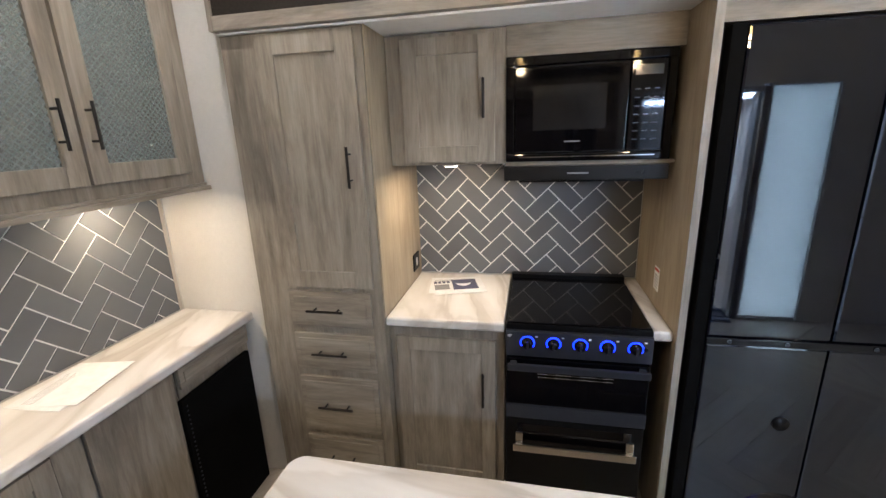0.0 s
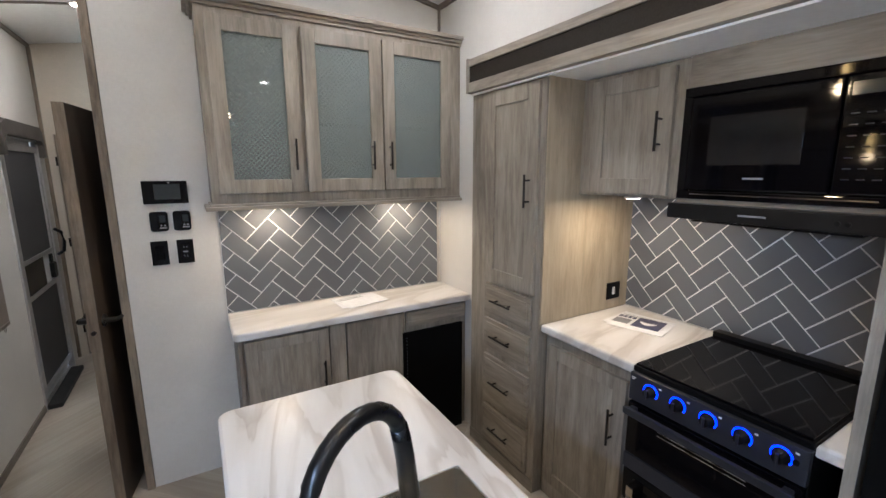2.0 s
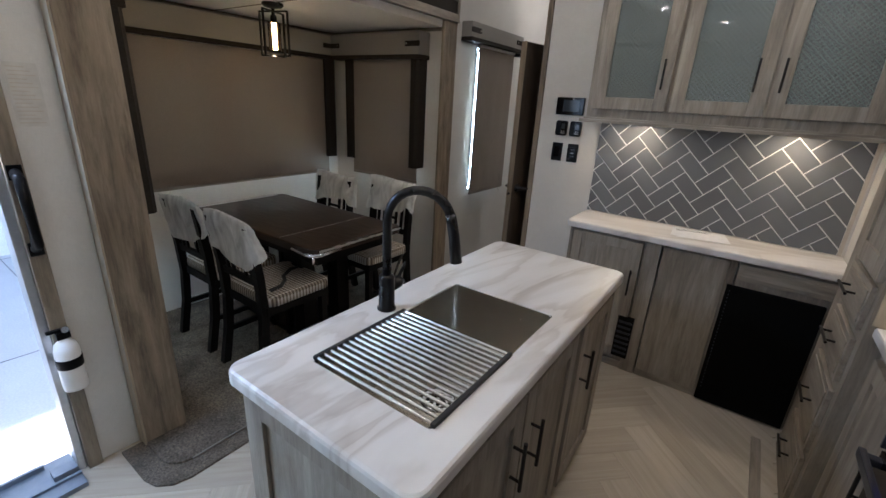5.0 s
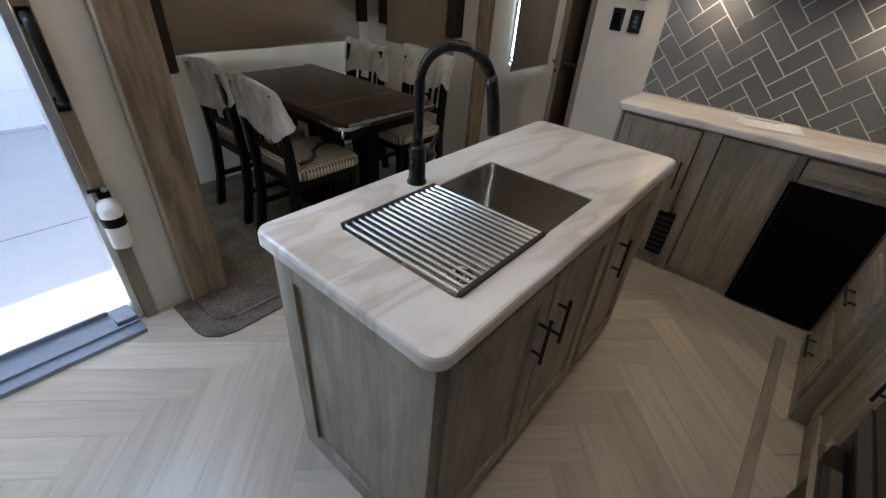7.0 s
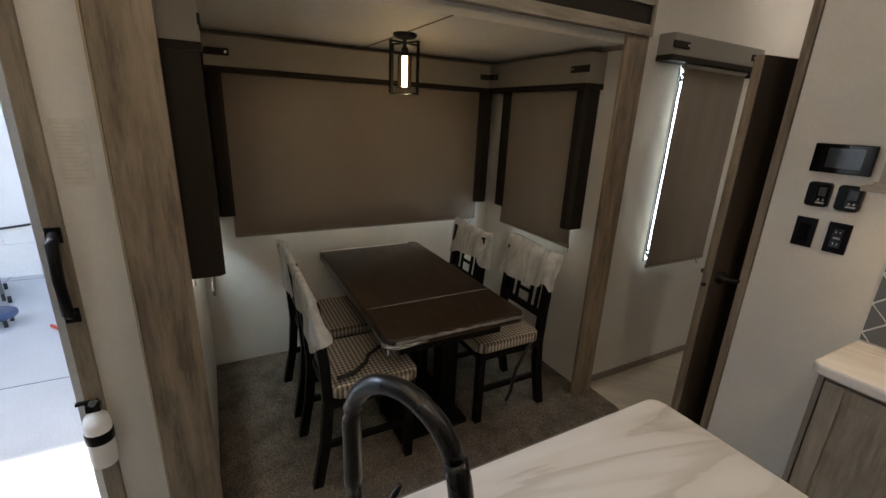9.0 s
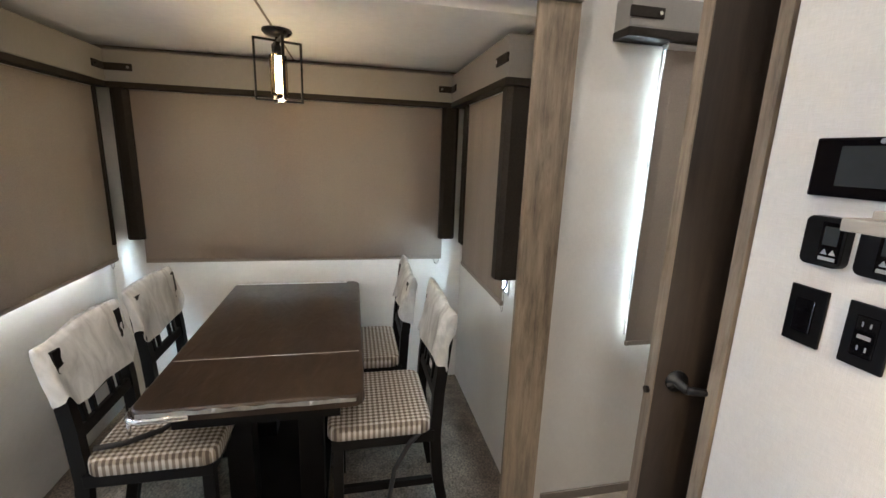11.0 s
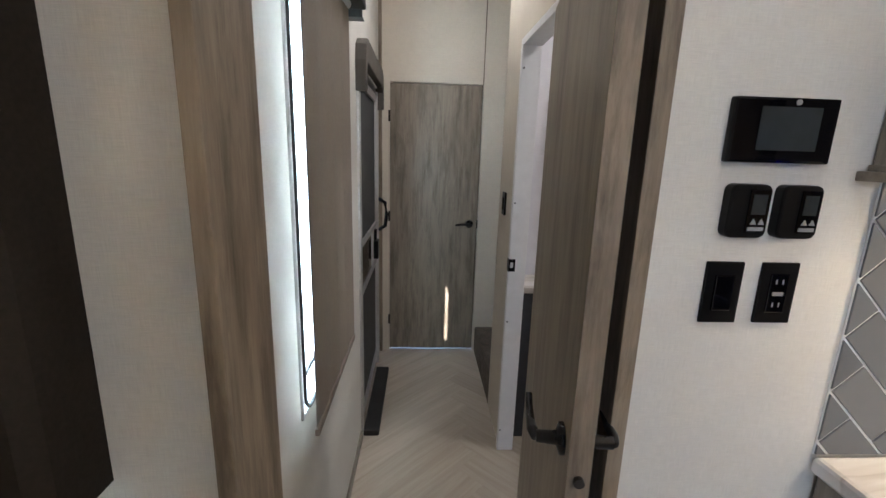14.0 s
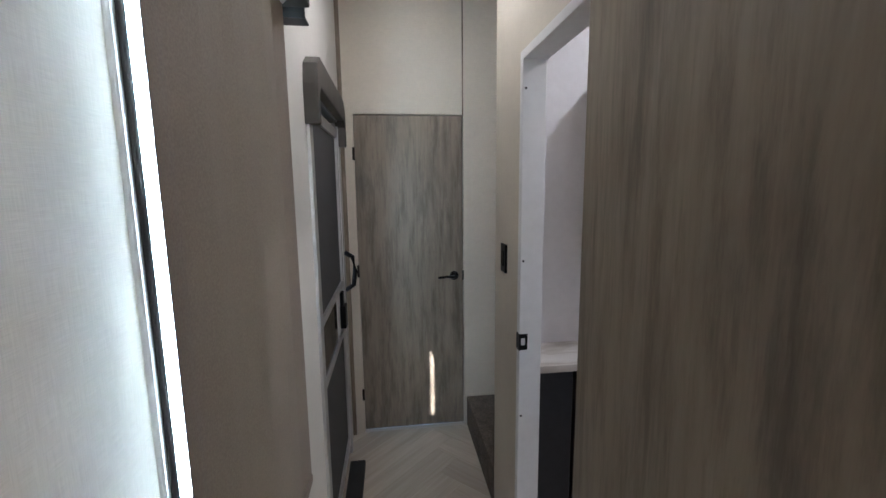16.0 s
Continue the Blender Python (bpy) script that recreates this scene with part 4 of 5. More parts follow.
part("bottom_line", boxes((0.05, 0.56, -0.0135, -0.0115, 0.016, 0.020)), M_CHROME, mw)
part("body", boxes((0.03, 0.585, 0.02, 0.40, 0.01, 0.385)), M_BLACK, mw)

hood = thing("range_hood", pose(2.098, 0.425, 1.478, 0, 0, -90), "slim black range hood under the microwave", "range hood")
part("body", boxes((0, 0.612, 0.0, 0.46, 0.014, 0.070), bev=0.004), M_HOODGREY, hood)
part("filter", boxes((0.06, 0.54, 0.06, 0.40, 0.0, 0.014), bev=0.003), M_BLACK, hood)
part("maker_mark", boxes((0.245, 0.325, -0.0015, 0.001, 0.038, 0.044)), M_INKGREY, hood)
for x in (0.50, 0.523):
    part("button", rods(((x, -0.003, 0.04), (x, 0.002, 0.04), 0.007)), M_BLACK, hood)

kb = thing("kitchen_base_cabinet", pose(1.995, 0.918, 0, 0, 0, -90), "greige wood base cabinet with one shaker door", "cabinet", "kitchen units")
part("body", boxes((0, 0.505, 0.0, 0.57, 0.0, 0.891), bev=0.002), M_WOOD, kb)
d = shaker(kb, 0.030, 0.468, 0.10, 0.835, 0.0, 0.02, 0.062)
handle(d, 0.415, 0.615, 0.16, -0.02)
tiled_wall("backsplash_kitchen", pose(KX, 0.918, 0, 0, 0, -90), 0.0, 1.137, CZ, 1.555, "grey herringbone tile backsplash with white grout", 0.0826, (0.1606, 0.9888))

ck = thing("gas_cooker", pose(1.943, 0.406, -0.012, 0, 0, -90), "black slot-in gas cooker with a glass lid and blue-lit knobs", "cooker")
CW = 0.556
part("body", boxes((0, CW, 0.012, 0.60, 0.012, 0.925), bev=0.003), M_BLACK, ck)
lid = part("glass_lid", boxes((0.006, CW - 0.006, 0.01, 0.55, 0.948, 0.956), bev=0.003), M_GLOSS, ck, "glossy black glass lid")
part("hinge_bar", boxes((0.0, CW, 0.55, 0.60, 0.925, 0.975), bev=0.006), M_BLACK, lid)
part("hob_surround", boxes((0, CW, 0.004, 0.56, 0.925, 0.947), bev=0.004), M_BLACK, ck)
part("control_panel", boxes((0, CW, -0.012, 0.012, 0.815, 0.925), bev=0.005), M_GREY, ck, "graphite control panel")
for i in range(5):
    x = 0.087 + i * 0.1015
    kn = part("knob", lathe([(0.024, 0.0), (0.024, 0.006), (0.018, 0.008), (0.016, 0.028), (0.014, 0.030)]), M_BLACK, ck, "black knob in a blue-lit ring", pose(x, -0.012, 0.878, 90, 0, 0))
    part("light_ring", tube([(0.0265 * math.cos(radians(a)), 0.0265 * math.sin(radians(a)), 0.002) for a in range(-35, 216, 10)], 0.0024, 6), M_BLUE, kn, "glowing blue arc")
    part("grip", boxes((-0.004, 0.004, -0.017, 0.017, 0.026, 0.036), bev=0.002), M_GREY, kn)
    part("dial_mark", boxes((x + 0.030, x + 0.040, -0.0128, -0.0115, 0.902, 0.908)), M_LABEL, ck)
part("dial_mark", boxes((0.008, 0.026, -0.0128, -0.0115, 0.906, 0.909), (0.008, 0.020, -0.0128, -0.0115, 0.900, 0.903)), M_LABEL, ck)
part("igniter", rods(((0.528, -0.016, 0.878), (0.528, -0.010, 0.878), 0.009)), M_BLACK, ck)
od = part("oven_door", boxes((0.004, CW - 0.004, -0.016, 0.010, 0.595, 0.808), bev=0.005), M_GLOSS, ck)
part("door_handle", boxes((0.01, CW - 0.01, -0.058, -0.042, 0.772, 0.800), (0.02, 0.045, -0.045, -0.014, 0.776, 0.796), (CW - 0.045, CW - 0.02, -0.045, -0.014, 0.776, 0.796), bev=0.004), M_GREY, od, "graphite bar handle")
part("oven_rack", rods(((0.13, -0.0175, 0.728), (0.42, -0.0175, 0.728), 0.002), ((0.13, -0.0175, 0.742), (0.42, -0.0175, 0.742), 0.0015), seg=6), M_CHROME, od)
part("door_trim", boxes((0.002, CW - 0.002, -0.020, 0.010, 0.530, 0.592), bev=0.004), M_GREY, ck, "graphite strip")
ld = part("lower_door", boxes((0.004, CW - 0.004, -0.014, 0.010, 0.10, 0.524), bev=0.005), M_BLACK, ck)
part("recess", boxes((0.05, CW - 0.05, -0.0165, -0.012, 0.405, 0.500)), M_GLOSS, ld)
part("door_handle", boxes((0.035, CW - 0.035, -0.062, -0.046, 0.395, 0.430), (0.045, 0.075, -0.05, -0.012, 0.40, 0.48), (CW - 0.075, CW - 0.045, -0.05, -0.012, 0.40, 0.48), bev=0.004), M_STEEL, ld, "brushed steel bar handle")

structure("panel_fridge", boxes((1.924, KX, -0.244, -0.222, 0, KZ), bev=0.002), M_OAK, "oak-grain panel between cooker and fridge", "panel")
structure("panel_fridge_edge", boxes((1.918, 1.923, -0.246, -0.220, 0, KZ)), M_WOOD, "pale edge band of the panel", "trim")
structure("fridge_header", boxes((1.945, 2.30, -1.30, -0.246, 1.985, KZ)), M_WOODY, "greige wood filler over the fridge", "panel")
lb = solo("warning_label", boxes((2.20, 2.27, -0.2215, -0.2205, 1.00, 1.10)), M_LABEL, "small white warning label stuck on the oak panel", "label")
part("red_band", boxes((2.205, 2.265, -0.2208, -0.2200, 1.082, 1.095)), M_REDTAG, lb)
part("fine_print", boxes(*[(2.208, 2.262, -0.2208, -0.2200, 1.01 + i * 0.013, 1.015 + i * 0.013) for i in range(5)]), M_INKGREY, lb)

fr = thing("refrigerator", pose(1.896, -0.262, 0, 0, 0, -90), "tall glossy black two-door refrigerator", "refrigerator")
part("body", boxes((0.0, 0.86, 0.05, 0.68, 0.03, 1.975), bev=0.004), M_BLACK, fr)
part("side_frame", boxes((0.0, 0.043, -0.002, 0.05, 0.03, 1.972), bev=0.004), M_FLAT, fr, "matte black side frame")
for x0, x1 in ((0.046, 0.427), (0.433, 0.856)):
    part("upper_door", boxes((x0, x1, 0.0, 0.05, 0.955, 1.968), bev=0.008), M_FRIDGE, fr)
    part("lower_door", boxes((x0, x1, 0.0, 0.05, 0.04, 0.925), bev=0.008), M_FRIDGE, fr)
part("hinge_rail", boxes((0.044, 0.86, -0.006, 0.05, 0.926, 0.953), bev=0.003), M_GLOSS, fr)
for x in (0.12, 0.30, 0.56, 0.74):
    part("rail_bolt", rods(((x, -0.010, 0.940), (x, -0.004, 0.940), 0.007)), M_GREY, fr)
part("logo_plate", lathe([(0.028, 0), (0.028, 0.004)]), M_BLACK, fr, "", pose(0.33, 0.0, 0.62, 90, 0, 0))

sk = thing("wall_socket", pose(2.46, 0.9165, 1.03), "black wall socket beside the worktop", "socket")
part("plate", boxes((-0.05, 0.05, -0.008, 0, -0.045, 0.045), bev=0.003), M_BLACK, sk)
part("switch_nub", boxes((-0.012, 0.006, -0.011, -0.007, -0.02, 0.02)), M_LABEL, sk)


def leaflet(x, y, z, turn, w, h, label, photo):
    ob = thing("leaflet", pose(x, y, z, 0, 0, turn), label, "leaflet", "printed leaflets")
    part("page", boxes((-w / 2, w / 2, -h / 2, h / 2, 0.0005, 0.003)), M_LABEL, ob)
    part("page", boxes((-w / 2 + 0.015, w / 2 + 0.02, -h / 2 - 0.015, h / 2 - 0.01, 0.0035, 0.005)), M_LABEL, ob, "", pose(0, 0, 0, 0, 0, 8))
    if photo:
        part("picture", boxes((-w * 0.05, w * 0.45, -h * 0.35, h * 0.30, 0.0055, 0.0062)), M_INK, ob, "navy printed picture", pose(0, 0, 0, 0, 0, 8))
        part("picture", boxes((-w * 0.42, -w * 0.12, -h * 0.30, h * 0.02, 0.0055, 0.0062)), M_INKGREY, ob, "grey printed picture", pose(0, 0, 0, 0, 0, 8))
        part("headline", boxes(*[(-w * 0.42 + 0.022 * i, -w * 0.42 + 0.015 + 0.022 * i, h * 0.10, h * 0.24, 0.0055, 0.0062) for i in range(4)]), M_INK, ob, "dark headline bars", pose(0, 0, 0, 0, 0, 8))
        part("motif", prism([(w * (0.18 + 0.16 * math.cos(radians(a))), h * (-0.02 + 0.08 * math.sin(radians(a)) + 0.05 * math.cos(radians(2 * a)))) for a in range(0, 360, 24)], 0.0063, 0.0068), M_LABEL, ob, "pale rounded shape", pose(0, 0, 0, 0, 0, 8))
    for i in range(5):
        part("text_line", boxes((-w * 0.40, w * (0.30 - 0.06 * (i % 3)), h * (0.34 - 0.04 * i) + 0.0, h * (0.345 - 0.04 * i), 0.0052, 0.0058)), M_INKGREY, ob, "", pose(0, 0, 0, 0, 0, 8))
    return ob


leaflet(2.375, 0.69, CZ, -82, 0.25, 0.22, "printed brochures lying on the kitchen worktop", True)
leaflet(1.34, 1.83, HZ, 4, 0.26, 0.20, "white printed sheets lying on the hutch top", False)

# ---------------- island ----------------
isl = thing("kitchen_island", pose(0.577, -0.488, 0), "greige wood kitchen island with shaker doors along one side", "island")
IW, IL = 0.564, 1.355
part("body", boxes((0.0, 0.012, 0.012, IL, 0.0, 0.868), (0.012, IW, 0.012, 0.024, 0.0, 0.868), (0.012, IW, IL - 0.012, IL, 0.0, 0.868), (IW - 0.012, IW, 0.024, IL - 0.012, 0.09, 0.868), (IW - 0.06, IW - 0.045, 0.024, IL - 0.012, 0.0, 0.09), bev=0.001), M_WOOD, isl)
part("end_panel_frame", boxes((0.0, 0.075, 0.0, 0.011, 0.0, 0.868), (0.500, IW, 0.0, 0.011, 0.0, 0.868), (0.075, 0.500, 0.0, 0.011, 0.775, 0.868), (0.075, 0.500, 0.0, 0.011, 0.0, 0.085), bev=0.002), M_WOOD, isl)
side = pose(IW, 0, 0, 0, 0, 90)
part("front_frame", boxes((0.0, IL, -0.004, 0, 0.09, 0.868)), M_WOOD, isl, "", side)
for x0, x1, hx in ((0.045, 0.445, 0.395), (0.455, 0.855, 0.505), (0.905, 1.285, 0.955)):
    d = shaker(isl, x0, x1, 0.115, 0.845, -0.004, 0.02, 0.060)
    d.matrix_basis = side
    handle(d, hx, 0.66, 0.16, -0.024)
SX0, SX1, SY0, SY1, SB = 0.6985, 1.0855, -0.3615, 0.3035, 0.690
snk = thing("kitchen_sink", pose(0, 0, SB), "deep square stainless steel sink set under the island top", "sink")
t = 0.004
ST = IZ - 0.003 - SB
part("bottom", boxes((SX0, SX1, SY0, SY1, -t, 0.0)), M_SINK, snk)
for b in ((SX0, SX0 + t, SY0, SY1), (SX1 - t, SX1, SY0, SY1), (SX0 + t, SX1 - t, SY0, SY0 + t), (SX0 + t, SX1 - t, SY1 - t, SY1)):
    part("side", boxes((*b, 0.0, ST)), M_SINK, snk)
for x in (SX0 + 0.006, SX1 - 0.006):
    for y in (SY0 + 0.006, SY1 - 0.006):
        part("corner_seam", rods(((x, y, 0.0), (x, y, ST), 0.006), seg=12), M_CHROME, snk)
for y in (SY0 + 0.005, SY1 - 0.005):
    part("bottom_seam", rods(((SX0 + t, y, 0.002), (SX1 - t, y, 0.002), 0.005), seg=12), M_SINK, snk)
for x in (SX0 + 0.005, SX1 - 0.005):
    part("bottom_seam", rods(((x, SY0 + t, 0.002), (x, SY1 - t, 0.002), 0.005), seg=12), M_SINK, snk)
part("drain", lathe([(0.055, 0.001), (0.055, 0.004), (0.045, 0.005), (0.040, 0.002), (0.012, 0.002), (0.012, 0.008)]), M_CHROME, snk, "round steel drain", pose(0.885, -0.05, 0))
for i in range(8):
    a = i * math.pi / 4
    part("drain_hole", lathe([(0.006, 0.0032), (0.006, 0.0038)], 10), M_BLACK, snk, "", pose(0.88 + 0.027 * math.cos(a), -0.05 + 0.027 * math.sin(a), 0))

rk = thing("drying_rack", pose(0.892, -0.178, IZ + 0.001), "roll-up drying rack of steel bars with black ends over the sink", "drying rack")
for i in range(17):
    y = -0.170 + i * 0.0213
    part("bar", rods(((-0.190, y, 0.004), (0.190, y, 0.004), 0.0048), seg=10), M_RACK, rk)
for x in (-0.197, 0.186):
    part("end_strip", boxes((x, x + 0.012, -0.178, 0.178, -0.001, 0.010), bev=0.003), M_RUBBER, rk, "black silicone end strip")

fc = thing("kitchen_faucet", pose(0.642, -0.022, IZ), "matte black gooseneck pull-down kitchen faucet", "faucet")
part("base", lathe([(0.031, 0.0), (0.031, 0.006), (0.026, 0.012), (0.025, 0.11), (0.022, 0.118), (0.0165, 0.122)]), M_MATTE, fc)
R0 = 0.099
FDX, FDY = 0.90, 0.44      # the way the spout points
neck = [(0, 0, 0.115), (0, 0, 0.20), (0, 0, 0.30)]
for i in range(1, 13):
    a = radians(i * 13.2)
    out = R0 - R0 * math.cos(a)
    neck.append((out * FDX, out * FDY, 0.30 + R0 * math.sin(a)))
ex, ey, ez = neck[-1]
part("neck", tube(neck, 0.0145, 14), M_MATTE, fc)
part("spray_head", tube([(ex, ey, ez), (ex + 0.006, ey + 0.003, ez - 0.025), (ex + 0.014, ey + 0.007, ez - 0.07), (ex + 0.024, ey + 0.012, ez - 0.150)], [0.0158, 0.0165, 0.0170, 0.0185], 14), M_MATTE, fc)
lv = part("lever", tube([(0, 0.02, 0.075), (0, 0.052, 0.078), (0, 0.064, 0.086)], [0.021, 0.021, 0.018], 12), M_MATTE, fc)
part("lever_arm", tube([(0, 0.055, 0.09), (0.004, 0.066, 0.115), (0.010, 0.078, 0.145)], [0.007, 0.006, 0.005], 8), M_MATTE, lv)

# ---------------- dinette ----------------
tb = thing("dining_table", pose(-0.905, 0.740, 0.005), "espresso wood dining table still wrapped in clear film", "table")
part("tabletop", prism(round_rect(-0.655, 0.645, -0.355, 0.355, 0.05), 0.725, 0.768, 0.012, 3), M_TABLE, tb, "dark wood top under clear film")
part("apron", boxes((-0.56, 0.56, -0.27, -0.245, 0.64, 0.725), (-0.56, 0.56, 0.245, 0.27, 0.64, 0.725), (-0.56, -0.535, -0.245, 0.245, 0.64, 0.725), (0.535, 0.56, -0.245, 0.245, 0.64, 0.725)), M_CHAIRWOOD, tb)
film = bmesh.new()
random.seed(5)
n = 40
lo_r, hi_r = [], []
for i in range(n + 1):
    y = -0.325 + 0.65 * i / n
    lo_r.append(film.verts.new((0.655 + 0.001 * math.sin(i * 0.7) + 0.002 * random.random(), y, 0.752 + 0.001 * math.sin(i * 0.35))))
    hi_r.append(film.verts.new((0.652 + 0.002 * math.sin(i * 1.3), y, 0.764 + 0.002 * math.sin(i * 1.1))))
for i in range(n):
    film.faces.new((lo_r[i], lo_r[i + 1], hi_r[i + 1], hi_r[i]))
for f in film.faces:
    f.smooth = True
bmesh.ops.solidify(film, geom=film.faces[:], thickness=0.001)
part("film_edge", film, M_WRAP, tb, "crinkled clear plastic film edge")
part("film_seam", boxes((0.318, 0.321, -0.34, 0.34, 0.7681, 0.7688)), M_WRAP, tb)
# white colour on this fold stands in for reflected window light
part("film_fold_glint", boxes((-0.634, -0.618, -0.34, 0.28, 0.7682, 0.7705), bev=0.0008), M_LABEL, tb, "fold in the clear film, painted white as its window glint")
curl = [(0.600 + 0.052 * math.cos(radians(a)), -0.310 + 0.052 * math.sin(radians(a)), 0.738 + 0.004 * math.sin(a * 0.3)) for a in range(-110, 21, 10)]
part("film_curl", tube([(0.47, -0.361, 0.744)] + curl + [(0.653, -0.18, 0.744)], 0.011, 8), M_CHROME, tb, "shiny gathered film round the table corner")
part("film_tail", tube([(0.635, -0.350, 0.735), (0.637, -0.352, 0.715), (0.634, -0.353, 0.690)], [0.006, 0.007, 0.005], 8), M_CHROME, tb)
for y in (-0.14, 0.14):
    for x in (-0.25, 0.25):
        part("pedestal", boxes((x - 0.05, x + 0.05, y - 0.05, y + 0.05, 0.046, 0.64), bev=0.004), M_CHAIRWOOD, tb)
part("foot", boxes((-0.42, 0.42, -0.20, 0.20, 0.0, 0.03), bev=0.006), M_CHAIRWOOD, tb, "", pose(0, 0, 0.016))


def wrap_cover(seed, w=0.44):
    """A loose bag over the top of a chair back; thin, crumpled."""
    rng = random.Random(seed)
    bm = bmesh.new()
    nu, nv = 44, 12
    grid = []
    for j in range(nv + 1):
        v = j / nv
        row = []
        for i in range(nu):
            a = 2 * math.pi * i / nu
            ca, sa = math.cos(a), math.sin(a)
            ex_ = 0.34
            x = (w / 2 + 0.008) * math.copysign(abs(ca) ** ex_, ca)
            y = 0.024 * math.copysign(abs(sa) ** ex_, sa)
            k = 1.0 - 0.55 * max(0, v - 0.85) / 0.15
            y *= (1.35 - 0.5 * v) * k
            droop = 0.034 * math.sin(a * 2 + seed) + 0.012 * math.sin(a * 5 + seed * 2) - 0.012
            z = 0.205 * v + droop * (1 - v)
            lean = 0.035 * v
            wave = noise.noise(Vector((x * 5 + seed, y * 5, z * 6)))
            fold = math.sin(x * 38 + z * (14 if seed % 2 else -16) + seed + 3.0 * wave)
            cr = 0.010 * wave + 0.0055 * fold * (1.1 - v) + 0.004 * abs(noise.noise(Vector((x * 21, y * 21 + seed, z * 21))))
            row.append(bm.verts.new((x + cr * 0.5, y + lean + cr * 1.6 + 0.0015 * rng.random(), z + 0.012 * math.sin(x * 11 + seed) * v)))
        grid.append(row)
    for a, b in zip(grid, grid[1:]):
        for i in range(nu):
            bm.faces.new((a[i], a[(i + 1) % nu], b[(i + 1) % nu], b[i]))
    bm.faces.new(grid[-1])
    for f in bm.faces:
        f.smooth = True
    bmesh.ops.recalc_face_normals(bm, faces=bm.faces)
    return bm


def chair(m, label, seed, strap):
    """Faces -y; the seat's middle over the origin."""
    ob = thing("dining_chair", m, label, "chair", "chairs round the table")
    w, d = 0.43, 0.42
    cush = prism(round_rect(-w / 2, w / 2, -d / 2 - 0.01, d / 2 - 0.02, 0.05), 0.455, 0.510, 0.022, 4)
    for f in cush.faces:
        f.smooth = True
    part("seat", cush, M_CHECK, ob, "padded seat in brown and white check")
    part("seat_frame", boxes((-w / 2 + 0.01, w / 2 - 0.01, -d / 2 + 0.005, d / 2 - 0.01, 0.405, 0.455), bev=0.004), M_CHAIRWOOD, ob)
    for s in (-1, 1):
        part("leg", boxes((s * 0.175 - 0.02, s * 0.175 + 0.02, -d / 2 + 0.01, -d / 2 + 0.05, 0.0, 0.41), bev=0.004), M_CHAIRWOOD, ob)
        post = [(s * 0.180, d / 2 + 0.055, 0.0), (s * 0.180, d / 2 + 0.012, 0.22), (s * 0.180, d / 2 - 0.005, 0.42), (s * 0.180, d / 2 + 0.005, 0.62), (s * 0.180, d / 2 + 0.035, 0.90)]
        bm = bmesh.new()
        rings = []
        for x, y, z in post:
            rings.append([bm.verts.new((x + a * 0.019, y + b * 0.022, z)) for a, b in ((-1, -1), (1, -1), (1, 1), (-1, 1))])
        for a, b in zip(rings, rings[1:]):
            for k in range(4):
                bm.faces.new((a[k], a[(k + 1) % 4], b[(k + 1) % 4], b[k]))
        bm.faces.new(rings[0][::-1])
        bm.faces.new(rings[-1])
        bmesh.ops.recalc_face_normals(bm, faces=bm.faces)
        part("back_leg", bm, M_CHAIRWOOD, ob)
        part("stretcher", boxes((s * 0.178 - 0.01, s * 0.178 + 0.01, -d / 2 + 0.05, d / 2 + 0.02, 0.19, 0.22)), M_CHAIRWOOD, ob)
    tilt = pose(0, d / 2 + 0.0, 0.60, -6.5, 0, 0)
    part("top_rail", boxes((-0.165, 0.165, -0.012, 0.012, 0.22, 0.300), bev=0.005), M_CHAIRWOOD, ob, "", tilt)
    part("lower_rail", boxes((-0.165, 0.165, -0.010, 0.010, -0.03, 0.01), bev=0.003), M_CHAIRWOOD, ob, "", tilt)
    for x in (-0.115, -0.060, 0.060, 0.115):
        part("slat", boxes((x - 0.010, x + 0.010, -0.007, 0.007, 0.0, 0.23), bev=0.002), M_CHAIRWOOD, ob, "", tilt)
    for z in (0.07, 0.14):
        part("cross_slat", boxes((-0.055, 0.055, -0.006, 0.006, z, z + 0.02), bev=0.002), M_CHAIRWOOD, ob, "", tilt)
    part("plastic_cover", wrap_cover(seed), M_WRAP, ob, "crumpled white plastic transport cover", pose(0, d / 2 + 0.006, 0.728 + (0.03 if seed == 3 else 0)))
    if strap == 1:
        pts = [(-0.19, 0.16, 0.545), (-0.16, 0.08, 0.535), (-0.08, 0.0, 0.520), (-0.02, -0.03, 0.518), (0.04, -0.12, 0.518), (0.06, -0.20, 0.505), (0.06, -0.222, 0.46), (0.05, -0.224, 0.40)]
    elif strap == 2:
        pts = [(0.20, 0.16, 0.47), (0.215, 0.10, 0.42), (0.21, 0.04, 0.30), (0.205, 0.02, 0.16), (0.20, 0.0, 0.10)]
    if strap:
        st = part("strap", tube(pts, 0.010, 8), M_RUBBER, ob, "black tie-down strap")
        part("clip", rods(((pts[-1][0], pts[-1][1], pts[-1][2]), (pts[-1][0], pts[-1][1], pts[-1][2] - 0.035), 0.006)), M_CHROME, st)
    return ob


chair(pose(-0.590, 0.368, 0.021, 0, 0, 180), "dark wood chair with checked seat, strap and plastic-covered back", 1, 1)
chair(pose(-1.115, 0.372, 0.021, 0, 0, 180), "dark wood dining chair with checked seat and a plastic-covered back", 2, 0)
chair(pose(-0.645, 1.175, 0.021, 0, 0, 0), "dark wood dining chair with checked seat, hanging strap and plastic-covered back", 3, 2)
chair(pose(-1.200, 1.105, 0.021, 0, 0, 0), "dark wood dining chair with checked seat and a plastic-covered back", 4, 0)


